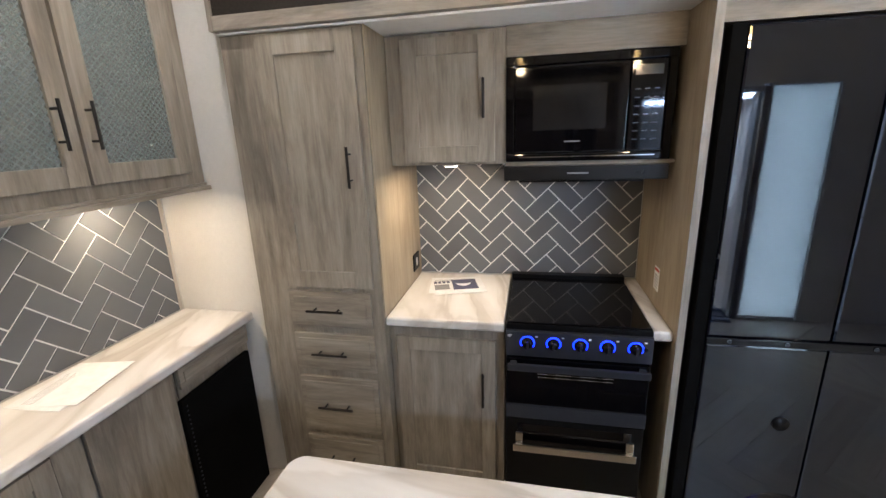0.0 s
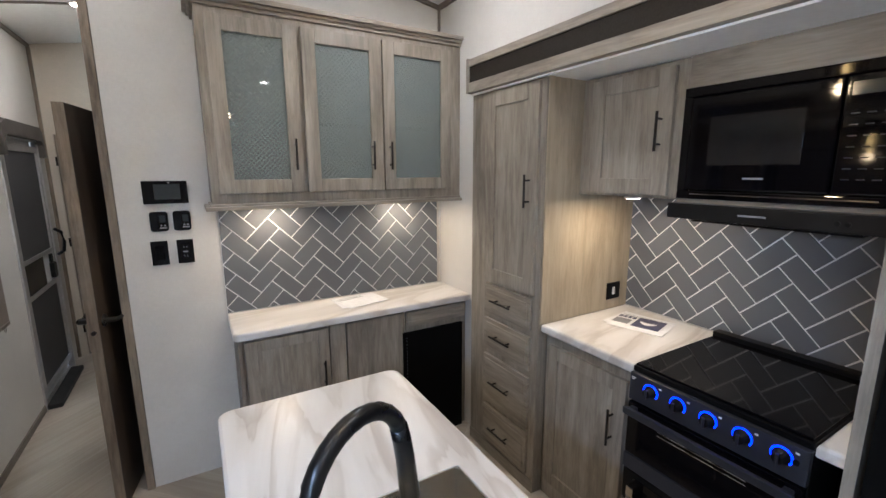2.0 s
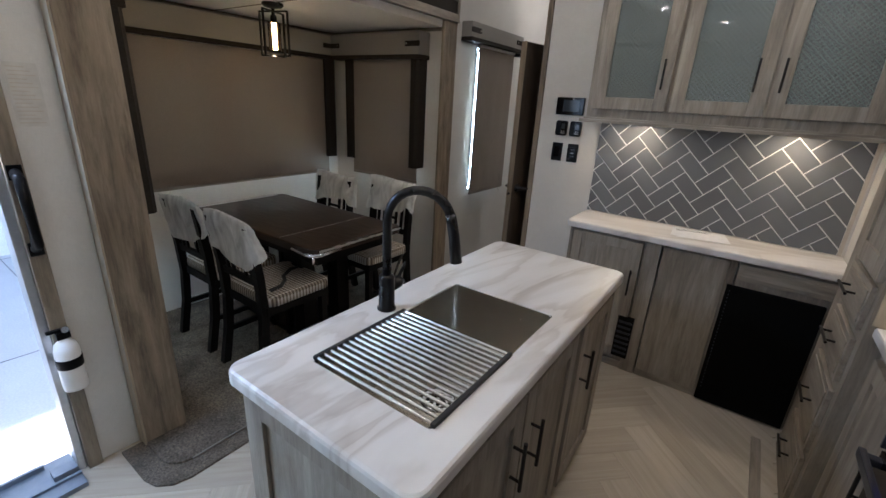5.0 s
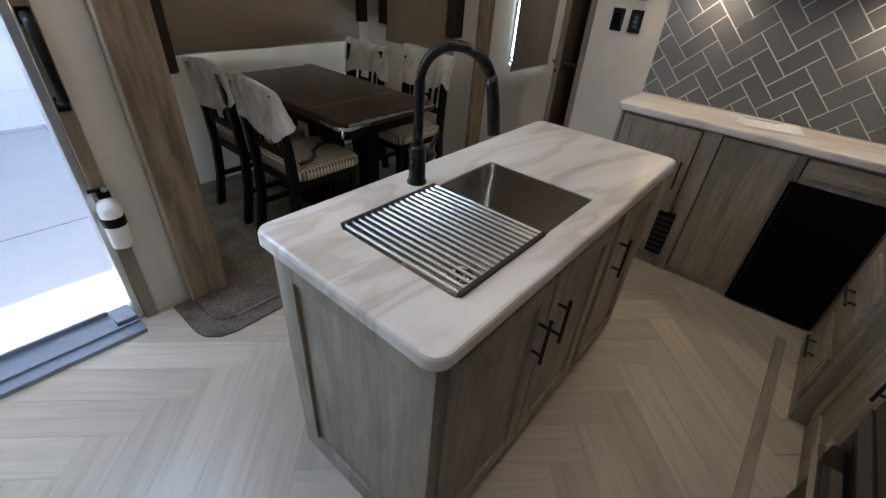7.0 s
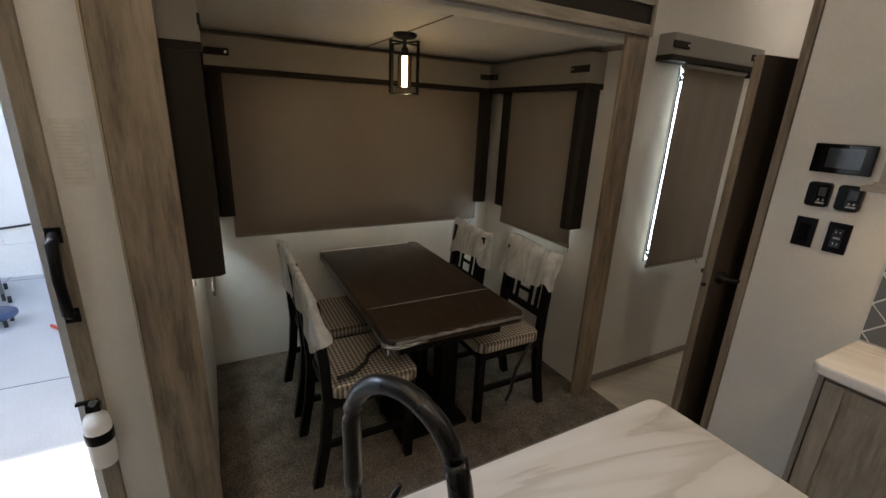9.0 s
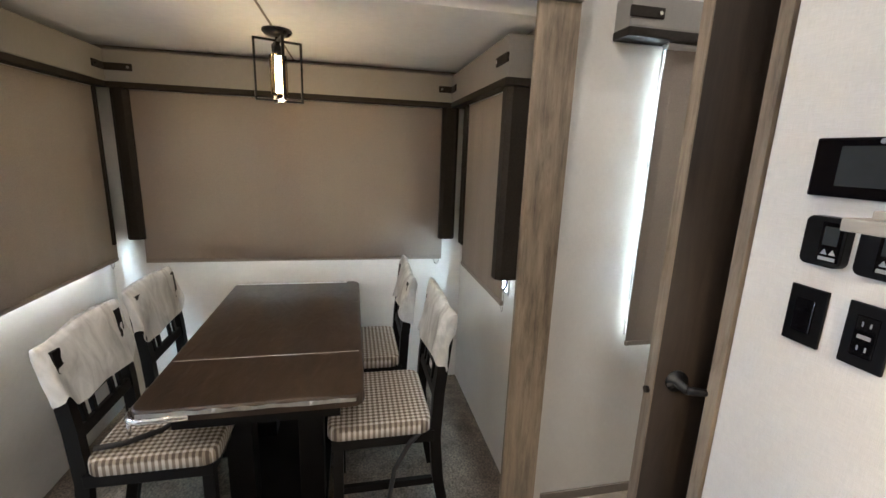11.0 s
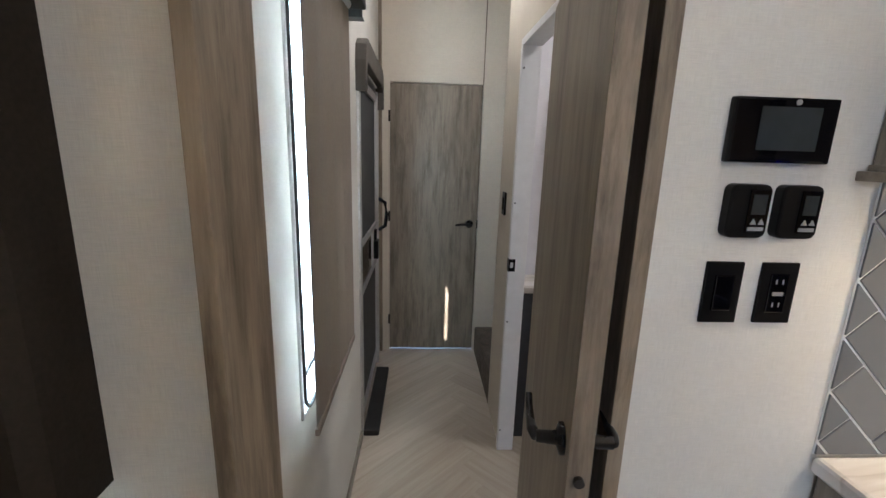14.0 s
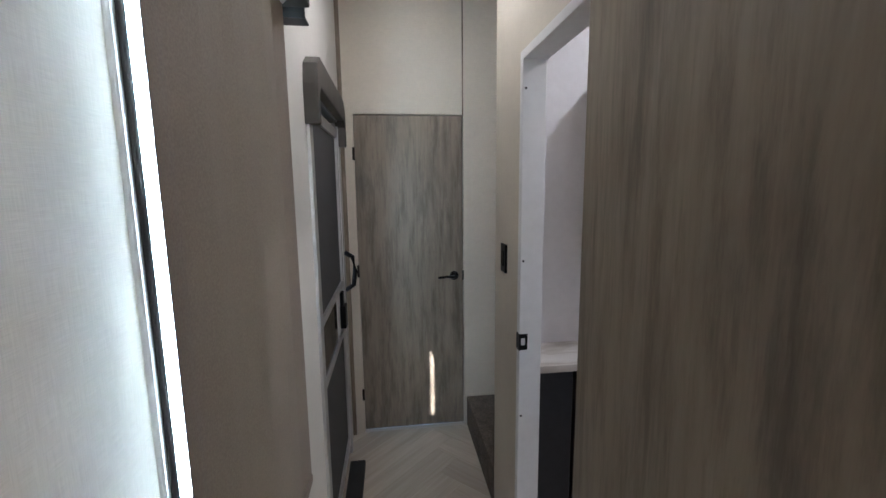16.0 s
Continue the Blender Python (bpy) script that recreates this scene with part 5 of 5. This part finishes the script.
def cage_lamp(x, y, top, zc, label, energy):
    """A cage lantern; its cage's middle height at zc, hung from top."""
    ob = thing("pendant_lamp", pose(x, y, top), label, "lamp", "cage lamps")
    h, w = 0.125, 0.100
    c = zc - top
    part("canopy", lathe([(0.060, 0.0), (0.062, -0.010), (0.050, -0.022), (0.012, -0.030)]), M_MATTE, ob)
    part("stem", rods(((0, 0, -0.02), (0, 0, c + h * 0.75), 0.010)), M_MATTE, ob)
    part("socket", lathe([(0.017, c + h * 0.80), (0.019, c + h * 0.60), (0.017, c + h * 0.45)]), M_MATTE, ob)
    for a in (20, 110):
        q = pose(0, 0, 0, 0, 0, a)
        bm = boxes((-w, w, -0.006, 0.006, c + h - 0.008, c + h), (-w, w, -0.006, 0.006, c - h, c - h + 0.008), (-w, -w + 0.008, -0.006, 0.006, c - h + 0.008, c + h - 0.008), (w - 0.008, w, -0.006, 0.006, c - h + 0.008, c + h - 0.008))
        part("cage_frame", bm, M_MATTE, ob, "", q)
    part("bulb", lathe([(0.006, c - h * 0.72), (0.014, c - h * 0.70), (0.014, c + h * 0.45)], 14), M_BULB, ob, "glowing tube bulb")
    g = part("glass_tube", lathe([(0.036, c - h * 0.75), (0.036, c + h * 0.5), (0.034, c + h * 0.5), (0.034, c - h * 0.75)], 20), M_LAMPGLASS, ob, "clear glass cylinder")
    g.visible_shadow = False
    lamp("bulb_lamp", "POINT", pose(x + 0.0, y, zc - h * 0.72 - 0.03), energy, (1.0, 0.74, 0.42), radius=0.03)
    return ob


cage_lamp(-1.015, 0.755, DZ, 1.885, "black cage lamp with a glowing tube bulb over the table", 1.3)
cage_lamp(0.815, 0.40, arch_z(0.815), 2.19, "black cage pendant lamp with a glowing tube bulb over the island", 3.0)
cage_lamp(0.815, -0.32, arch_z(0.815), 2.19, "black cage pendant lamp with a glowing tube bulb over the island", 3.0)


def downlight(x, y, energy, z=None):
    z = arch_z(x) if z is None else z
    ob = thing("downlight", pose(x, y, z), "small round recessed ceiling light, lit", "light", "ceiling lights")
    part("rim", lathe([(0.052, -0.012), (0.058, -0.014), (0.062, -0.008), (0.062, 0.0)]), M_WHITE, ob)
    part("lens", lathe([(0.048, -0.010), (0.046, -0.014)]), M_LED, ob)
    lamp("ceiling_lamp", "AREA", pose(x, y, z - 0.022), energy * 0.35, (1.0, 0.95, 0.88), disk=0.09)


# the last one, at y -3.2, is unseen and added for ambient light
for x, y, e in ((0.20, 1.30, 4.5), (1.45, 1.25, 8.0), (0.20, -0.30, 4.5), (1.45, -0.30, 8.0), (0.20, -1.9, 4.5), (1.45, -1.9, 4.5), (0.02, 3.30, 9.0), (0.75, -3.2, 2.5)):
    downlight(x, y, e)
downlight(1.15, 2.8, 12.0, 2.55)
structure("bath_ceiling", boxes((0.296, RX, HY + 0.08, 3.484, 2.55, 2.58)), M_CEIL, "white bathroom ceiling", "ceiling")

# ---------------- passage ----------------
structure("jamb_bath", boxes((0.222, 0.304, 3.150, 3.182, 0.0, 2.0), (0.222, 0.304, HY + 0.076, 3.150, 1.970, 2.0), bev=0.003), M_WHITE, "white bathroom door frame with screw heads", "trim")
sc = bmesh.new()
for z in (0.12, 0.72, 1.30, 1.88):
    rod(sc, (0.232, 3.1505, z), (0.232, 3.148, z), 0.004, seg=8)
structure("jamb_screws", sc, M_BLACK, "dark screw heads in the door frame", "trim")
sp = thing("strike_plate", pose(0.222, 3.166, 1.005), "black latch strike plate on the white door frame", "strike plate")
part("plate", boxes((-0.003, 0.001, -0.026, 0.012, -0.030, 0.030), (-0.002, 0.03, -0.0185, -0.0165, -0.030, 0.030), bev=0.001), M_BLACK, sp)
part("latch_hole", boxes((0.006, 0.020, -0.0192, -0.0184, -0.012, 0.014)), M_ALU, sp)
ls = thing("light_switch", pose(0.236, 3.40, 1.27), "black light switch on the passage wall", "switch")
part("plate", boxes((-0.010, 0, -0.035, 0.035, -0.058, 0.058), bev=0.003), M_BLACK, ls)
part("rocker", boxes((-0.014, -0.008, -0.016, 0.016, -0.032, 0.032), bev=0.002), M_GLOSS, ls)

fd = tagged(thing("door_1", pose(-0.425, FY + 0.004, 0.0), "closed flat wood-grain passage door with a black lever", "door"), kind="structure")
part("leaf", boxes((0.003, 0.640, 0.0, 0.035, 0.020, 1.977), bev=0.003), M_DOORWOOD, fd)
hd = part("door_handle", lathe([(0.028, 0), (0.028, 0.006), (0.012, 0.012), (0.011, 0.045)]), M_MATTE, fd, "black lever handle", pose(0.585, 0.0, 1.010, 90, 0, 0))
part("lever", tube([(0, 0, 0.045), (-0.02, 0, 0.050), (-0.05, 0.002, 0.050), (-0.105, -0.004, 0.048)], [0.010, 0.010, 0.008, 0.007], 10), M_MATTE, hd)
part("latch_face", boxes((0.636, 0.646, -0.008, 0.004, 0.98, 1.04)), M_MATTE, fd)
for z in (0.22, 1.02, 1.72):
    part("hinge", boxes((-0.010, 0.004, -0.006, 0.003, z, z + 0.075)), M_BRONZE, fd)
structure("door_1_gap", boxes((-0.425, 0.222, FY + 0.042, FY + 0.055, 0, 1.982)), M_BLACK, "dark gap round the closed door", "door")

# the passage door leaf that stands open beside the hutch wall
LF = thing("passage_door", pose(0.226, 2.64, 0.012, 0, 0, -99.6), "open wood-grain door leaf with black lever handles", "door")
part("leaf", boxes((0.0, 0.775, -0.021, 0.021, 0.0, 1.945), bev=0.002), M_DOORWOOD, LF)
# thin dark sheet paints the shade on the leaf's wall side
part("back_veneer", boxes((0.001, 0.774, 0.0212, 0.0225, 0.001, 1.944)), M_DOORSHADE, LF, "dark sheet that paints the shade on the wall side")
part("edge_band", boxes((0.7755, 0.7775, -0.021, 0.021, 0.0, 1.945)), M_PILLAR, LF, "golden-brown edge band")
for s in (-1, 1):
    rose = part("lever_handle", lathe([(0.031, 0), (0.031, 0.008), (0.014, 0.014), (0.012, 0.052)]), M_MATTE, LF, "black lever handle", pose(0.715, s * 0.021, 0.965, s * -90, 0, 0))
    part("lever", tube([(0, 0, 0.052), (-0.02, 0, 0.058), (-0.06, s * 0.004, 0.058), (-0.10, s * -0.004, 0.058), (-0.118, s * -0.022, 0.058)], [0.011, 0.011, 0.009, 0.008, 0.007], 10), M_MATTE, rose)
part("latch_bolt", rods(((0.776, 0, 0.925), (0.787, 0, 0.925), 0.010)), M_BRONZE, LF)
# added black bar, in place of the dark slot between leaf and jamb
part("slot_bar", boxes((0.40, 0.46, 0.0215, 0.05, 1.20, 1.62), bev=0.01), M_BLACK, LF, "black bar put in for the dark slot by the jamb")

# side entry door with screens
ed = tagged(thing("door_2", pose(LX, 3.30, 0.0, 0, 0, 90), "closed side entry door with an aluminium screen frame", "door"), kind="structure")
EW = 0.80
part("outer_leaf", boxes((0.0, EW, 0.035, 0.055, 0.0, 1.90)), M_WHITE, ed)
part("jamb", boxes((-0.03, 0.0, -0.012, 0.03, 0.0, 1.90), (EW, EW + 0.03, -0.012, 0.03, 0.0, 1.90), (-0.03, EW + 0.03, -0.012, 0.03, 1.90, 1.93), bev=0.004), M_ALU, ed)
part("screen_frame", boxes((0.01, 0.055, -0.008, 0.018, 0.09, 1.86), (EW - 0.055, EW - 0.01, -0.008, 0.018, 0.09, 1.86), (0.055, EW - 0.055, -0.008, 0.018, 0.09, 0.135), (0.055, EW - 0.055, -0.008, 0.018, 1.815, 1.86),
                           (0.055, EW - 0.055, -0.008, 0.018, 0.775, 0.805), (0.055, EW - 0.055, -0.008, 0.018, 1.03, 1.06), bev=0.003), M_ALU, ed)
part("screen_mesh", boxes((0.055, EW - 0.055, 0.004, 0.007, 1.06, 1.815)), M_MESH, ed, "dark insect screen")
part("screen_mesh", boxes((0.055, EW - 0.055, 0.004, 0.007, 0.135, 0.775)), M_MESH, ed, "dark insect screen")
part("slider_panel", boxes((0.06, 0.50, 0.0, 0.006, 0.808, 1.028)), M_GLOSS, ed, "dark sliding hand panel")
part("slider_panel", boxes((0.50, EW - 0.055, 0.002, 0.008, 0.808, 1.028)), M_WHITE, ed)
part("lock", boxes((0.62, 0.70, -0.030, 0.0, 0.83, 0.95), (0.635, 0.685, -0.018, 0.0, 0.95, 1.02), bev=0.006), M_BLACK, ed, "black lock body")
part("grab_handle", tube([(EW + 0.06, -0.010, 0.98), (EW + 0.06, -0.055, 1.01), (EW + 0.06, -0.065, 1.09), (EW + 0.06, -0.055, 1.17), (EW + 0.06, -0.010, 1.20)], 0.013, 10), M_BLACK, ed, "black curved grab handle")
hoodpts = [(-0.05, 0.0), (-0.05, 0.13), (-0.03, 0.20), (0.03, 0.235), (EW - 0.03, 0.235), (EW + 0.03, 0.20), (EW + 0.05, 0.13), (EW + 0.05, 0.0), (EW + 0.005, 0.0), (EW + 0.005, 0.10), (EW - 0.03, 0.13), (0.03, 0.13), (-0.005, 0.10), (-0.005, 0.0)]
part("header_cover", prism(hoodpts, 0.0, 0.05, 0.008), M_ARCH, ed, "grey-brown padded arch over the door", pose(0, 0, 1.778, 90, 0, 0))
solo("door_mat", boxes((-0.49, -0.405, 3.27, 3.98, 0.0, 0.035), bev=0.01), M_RUBBER, "narrow black rubber step strip along the entry door", "mat")
br = thing("shade_bracket", pose(LX, 2.92, 2.000), "dark metal bracket at the end of the valance", "bracket")
part("plate", boxes((0.0, 0.085, -0.055, -0.049, -0.03, 0.06), (0.02, 0.085, -0.049, 0.0, -0.03, -0.024), bev=0.002), M_BRONZE, br)
part("screw", rods(((0.05, -0.056, 0.02), (0.05, -0.060, 0.02), 0.008)), M_CHROME, br)

# bathroom glimpse
vn = thing("bath_vanity", pose(0.30, 3.24, 0), "grey bathroom vanity with a white top", "vanity")
part("body", boxes((0.0, 0.18, 0.02, 0.245, 0.0, 0.835), bev=0.003), M_GREY, vn)
part("body", boxes((0.24, 0.85, 0.02, 0.245, 0.0, 0.835), bev=0.003), M_DARKWOOD, vn)
part("top", boxes((0.0, 0.87, 0.0, 0.245, 0.835, 0.865), bev=0.004), M_MARBLE, vn)
part("towel_bar", rods(((0.19, -0.01, 0.62), (0.235, -0.03, 0.55), 0.010)), M_WHITE, vn)
mc = thing("bath_cabinet", pose(0.62, 3.30, 1.22), "pale wood bathroom wall cabinet", "cabinet")
part("body", boxes((0.0, 0.60, 0.0, 0.183, 0.0, 0.75), bev=0.004), M_WOOD, mc)
shaker(mc, 0.02, 0.58, 0.02, 0.73, 0.0)

# carpeted stairs
for i in range(3):
    structure("stair_step", boxes((0.236 + 0.25 * i, 0.236 + 0.25 * (i + 1), 3.562, FY - 0.001, 0, 0.20 * (i + 1)), bev=0.012), M_CARPET, "grey-brown carpeted step up from the passage", "step")
structure("stair_landing", boxes((0.986, RX, 3.562, FY - 0.001, 0, 0.78)), M_CARPET, "carpeted landing", "step")

# ---------------- main entry ----------------
structure("entry_jamb", boxes((-0.58, -0.478, -0.648, -0.598, 0, 1.95), (-0.58, -0.478, -1.484, -1.44, 0, 1.95), (-0.58, -0.478, -1.44, -0.648, 1.905, 1.95), bev=0.004), M_DOORWOOD, "brown wood door casing", "trim")
structure("entry_frame", boxes((-0.60, -0.50, -0.676, -0.649, 0, 1.905), (-0.60, -0.50, -1.44, -1.412, 0, 1.905), bev=0.003), M_ALU, "aluminium door frame", "trim")
structure("entry_threshold", boxes((-0.62, -0.385, -1.412, -0.677, -0.004, 0.022), (-0.53, -0.47, -0.76, -0.68, 0.022, 0.05), (-0.600, -0.585, -1.412, -0.765, 0.021, 0.044), (-0.462, -0.448, -1.412, -0.677, 0.021, 0.034), bev=0.004), plain("blue_grey_sill", (0.22, 0.25, 0.30), 0.4, 0.6), "metal door sill", "trim")
gh = thing("entry_grab_handle", pose(-0.48, -0.624, 1.125), "black assist handle beside the entry door", "handle")
part("bar", tube([(0.0, 0, -0.135), (0.04, 0, -0.115), (0.052, 0, 0.0), (0.04, 0, 0.115), (0.0, 0, 0.135)], [0.016, 0.017, 0.016, 0.017, 0.016], 10), M_BLACK, gh)
for z in (-0.16, 0.11):
    part("foot", boxes((-0.002, 0.006, -0.02, 0.02, z, z + 0.05), bev=0.002), M_BLACK, gh)
nt_ = solo("notice_sheet", boxes((-0.4985, -0.4975, -0.582, -0.499, 1.405, 1.605)), M_PAPER, "printed paper notice stuck to the wall by the door", "notice")
part("fine_print", boxes(*[(-0.4975, -0.4970, -0.575, -0.507 - 0.012 * (i % 3), 1.415 + i * 0.0125, 1.418 + i * 0.0125) for i in range(15)]), M_TAN, nt_)
ex_ = thing("fire_extinguisher", pose(-0.455, -0.622, 0.412), "small white fire extinguisher with a black strap on the wall", "fire extinguisher")
part("cylinder", lathe([(0.028, 0.0), (0.038, 0.006), (0.040, 0.02), (0.040, 0.175), (0.034, 0.200), (0.018, 0.218), (0.014, 0.225)]), M_WHITE, ex_)
part("strap", lathe([(0.0415, 0.105), (0.0425, 0.108), (0.0425, 0.142), (0.0415, 0.145)]), M_BLACK, ex_)
part("valve", boxes((-0.014, 0.014, -0.020, 0.022, 0.225, 0.252), bev=0.003), M_BLACK, ex_)
part("lever", boxes((-0.008, 0.008, -0.045, 0.018, 0.256, 0.266), (-0.008, 0.008, -0.020, 0.0, 0.252, 0.258), bev=0.002), M_BLACK, ex_)
part("gauge", rods(((0.012, 0.006, 0.264), (0.026, 0.006, 0.268), 0.012)), M_CHROME, ex_)
part("bracket", boxes((-0.048, -0.040, -0.018, 0.018, 0.0, 0.21)), M_BLACK, ex_)

# the entry door leaf, swung out
od_ = tagged(thing("door_3", pose(-0.615, -1.445, 0.0, 0, 0, 180), "white entry door leaf with a window, swung open outside", "door"), kind="structure")
part("leaf", boxes((0.0, 0.10, -0.02, 0.02, 0.0, 1.90), (0.62, 0.72, -0.02, 0.02, 0.0, 1.90), (0.10, 0.62, -0.02, 0.02, 0.0, 0.95), (0.10, 0.62, -0.02, 0.02, 1.78, 1.90)), M_WHITE, od_)
part("window_pane", boxes((0.10, 0.62, -0.006, 0.006, 0.95, 1.78)), M_PANE, od_, "frosted pane")
part("lock", boxes((0.64, 0.69, -0.05, 0.05, 0.86, 0.98), bev=0.01), M_BLACK, od_)

# ---------------- outside ----------------
structure("ground", boxes((-150, 150, -150, 150, -1.05, -0.90)), M_CONC, "pale concrete yard", "ground")
jt = bmesh.new()
for i in range(4):
    box(jt, -40, -1.0, -6.0 + 3.0 * i - 0.006, -6.0 + 3.0 * i + 0.006, -0.900, -0.897)
for i in range(4):
    box(jt, -3.6 - 3.2 * i, -3.588 - 3.2 * i, -20, 20, -0.900, -0.897)
structure("ground_joints", jt, M_INKGREY, "dark joints in the concrete", "ground")
bd = thing("workshop_building", pose(-7.0, -2.5, -0.90), "long white clad workshop building with dark windows", "building")
part("wall", boxes((-0.3, 0.0, -21, 8, 0.50, 8.0)), M_SIDING, bd)
part("base_wall", boxes((-0.32, 0.03, -21, 8, 0.0, 0.50)), M_SIDING, bd, "bare concrete base")
# unseen roof, its overhang set to cast the shade edge on the yard
part("shading_roof", boxes((-6.0, 1.35, -22, 9, 8.0, 8.2)), M_GREY, bd)
rib = bmesh.new()
for i in range(40):
    box(rib, 0.0, 0.008, -8.9 + 0.4 * i, -8.88 + 0.4 * i, 0.50, 8.0)
part("cladding_ribs", rib, M_SIDING, bd)
WIN_Z0, WIN_Z1 = 1.13, 1.86
for y in (-6.5, 0.75):
    w_ = part("window", boxes((0.0, 0.06, y, y + 1.7, WIN_Z0, WIN_Z1), bev=0.01), M_WHITE, bd)
    part("pane", boxes((0.05, 0.07, y + 0.06, y + 0.82, WIN_Z0 + 0.06, WIN_Z1 - 0.06)), M_SCREEN, w_)
    part("pane", boxes((0.05, 0.07, y + 0.88, y + 1.64, WIN_Z0 + 0.06, WIN_Z1 - 0.06)), M_SCREEN, w_)
part("hose", tube([(0.03, -2.2 + 0.25 * i, 0.72 + 0.006 * (i - 5) ** 2) for i in range(15)], 0.018, 6), M_GREY, bd, "grey cable looped along the wall")
tool = thing("wheeled_creeper", pose(-5.15, -2.58, -0.90), "round blue rolling stool on the concrete", "stool")
part("seat", lathe([(0.17, 0.10), (0.19, 0.12), (0.19, 0.16), (0.16, 0.18)]), plain("blue_vinyl", (0.04, 0.07, 0.16), 0.4), tool)
for i in range(4):
    a = radians(45 + 90 * i)
    part("castor", rods(((0.13 * math.cos(a), 0.13 * math.sin(a), 0.0), (0.13 * math.cos(a), 0.13 * math.sin(a), 0.11), 0.02)), M_RUBBER, tool)

jk = thing("floor_jack", pose(-6.1, -2.95, -0.90, 0, 0, 20), "low black and grey trolley jack on the concrete", "jack")
part("frame", boxes((-0.35, 0.35, -0.14, -0.10, 0.05, 0.15), (-0.35, 0.35, 0.10, 0.14, 0.05, 0.15), (-0.35, -0.28, -0.10, 0.10, 0.05, 0.13), bev=0.01), M_GREY, jk)
part("lift_arm", tube([(-0.2, 0, 0.10), (0.1, 0, 0.18), (0.32, 0, 0.22)], [0.05, 0.045, 0.03], 8), M_BLACK, jk)
part("pull_handle", tube([(-0.3, 0, 0.12), (-0.8, -0.1, 0.30)], 0.018, 8), M_CHROME, jk)
for x in (-0.3, 0.3):
    for y in (-0.17, 0.17):
        part("wheel", rods(((x, y - 0.02, 0.045), (x, y + 0.02, 0.045), 0.045), seg=14), M_RUBBER, jk)
tl = thing("hand_tool", pose(-4.75, -1.95, -0.90, 0, 0, 35), "small tool with a red handle lying on the concrete", "tool")
part("handle", tube([(-0.16, 0, 0.02), (0.0, 0, 0.022)], 0.018, 8), M_REDTAG, tl, "red plastic handle")
part("shaft", tube([(0.0, 0, 0.022), (0.15, 0, 0.02), (0.19, 0.05, 0.02)], 0.010, 8), M_STEEL, tl)
solo("yellow_pad", prism([(-6.75 + 0.12 * math.cos(radians(a)), -3.35 + 0.12 * math.sin(radians(a))) for a in range(0, 360, 30)], -0.899, -0.86, 0.01), plain("yellow_plastic", (0.75, 0.55, 0.05), 0.5), "round yellow plastic pad on the concrete", "pad")

# frosted side light beside the entry
# the sky's light in the head of the open doorway
lamp("daylight", "AREA", look((-0.545, -1.045, 1.885), (0.05, -0.95, 0.0)), 17.0, (0.52, 0.72, 1.0), size=0.66, size_y=0.09)
sl = tagged(thing("window_5", pose(LX, -1.732, 0.0, 0, 0, 90), "tall frosted glass side light beside the entry door", "window"), kind="structure")
part("window_frame", boxes((-0.242, -0.222, -0.012, 0.05, 0.0, 1.97), (0.222, 0.242, -0.012, 0.05, 0.0, 1.97), (-0.222, 0.222, -0.012, 0.05, 0.0, 0.02), (-0.222, 0.222, -0.012, 0.05, 1.95, 1.97), bev=0.003), M_ALU, sl)
pn = part("pane", boxes((-0.222, 0.222, 0.012, 0.018, 0.02, 1.95)), M_PANE, sl)
lamp("daylight", "AREA", pose(LX - 0.056, -1.732, 0.985, 0, -90, 0), 22.0, DAY, size=1.9, size_y=0.43)

# ---------------- floor planks ----------------
floor_ob = bpy.data.objects["floor"]


def planks():
    w = 0.15
    L = 6 * w
    c = math.sqrt(0.5)
    for i in range(-80, 81):
        for j in range(-24, 25):
            bx, by = i * w + L * j, i * w - L * j
            for flat in (True, False):
                px, py = (bx + L / 2, by + w / 2) if flat else (bx + w / 2, by + w + L / 2)
                x, y = 0.75 + (px - py) * c, 1.0 + (px + py) * c
                if not (LX - 0.2 < x < 2.0 and -1.9 < y < FY + 0.2):
                    continue
                if x > 0.68 and y > 2.4:
                    continue
                bm = bmesh.new()
                bmesh.ops.create_cube(bm, size=1.0, matrix=Matrix.Diagonal((L - 0.0009, w - 0.0009, 0.006, 1)))
                m = pose(x, y, -0.003, 0, 0, 45 if flat else 135)
                inv = m.inverted()
                for co, no in (((LX - 0.02, 0, 0), (-1, 0, 0)), ((2.0, 0, 0), (1, 0, 0)), ((0, FY, 0), (0, 1, 0))):
                    pc, pn = inv @ Vector(co), inv.to_3x3() @ Vector(no)
                    bmesh.ops.bisect_plane(bm, geom=bm.verts[:] + bm.edges[:] + bm.faces[:], plane_co=pc, plane_no=pn, clear_outer=True)
                if len(bm.faces) < 3:
                    bm.free()
                    continue
                part("plank", bm, M_PLANK, floor_ob, "", m)


planks()
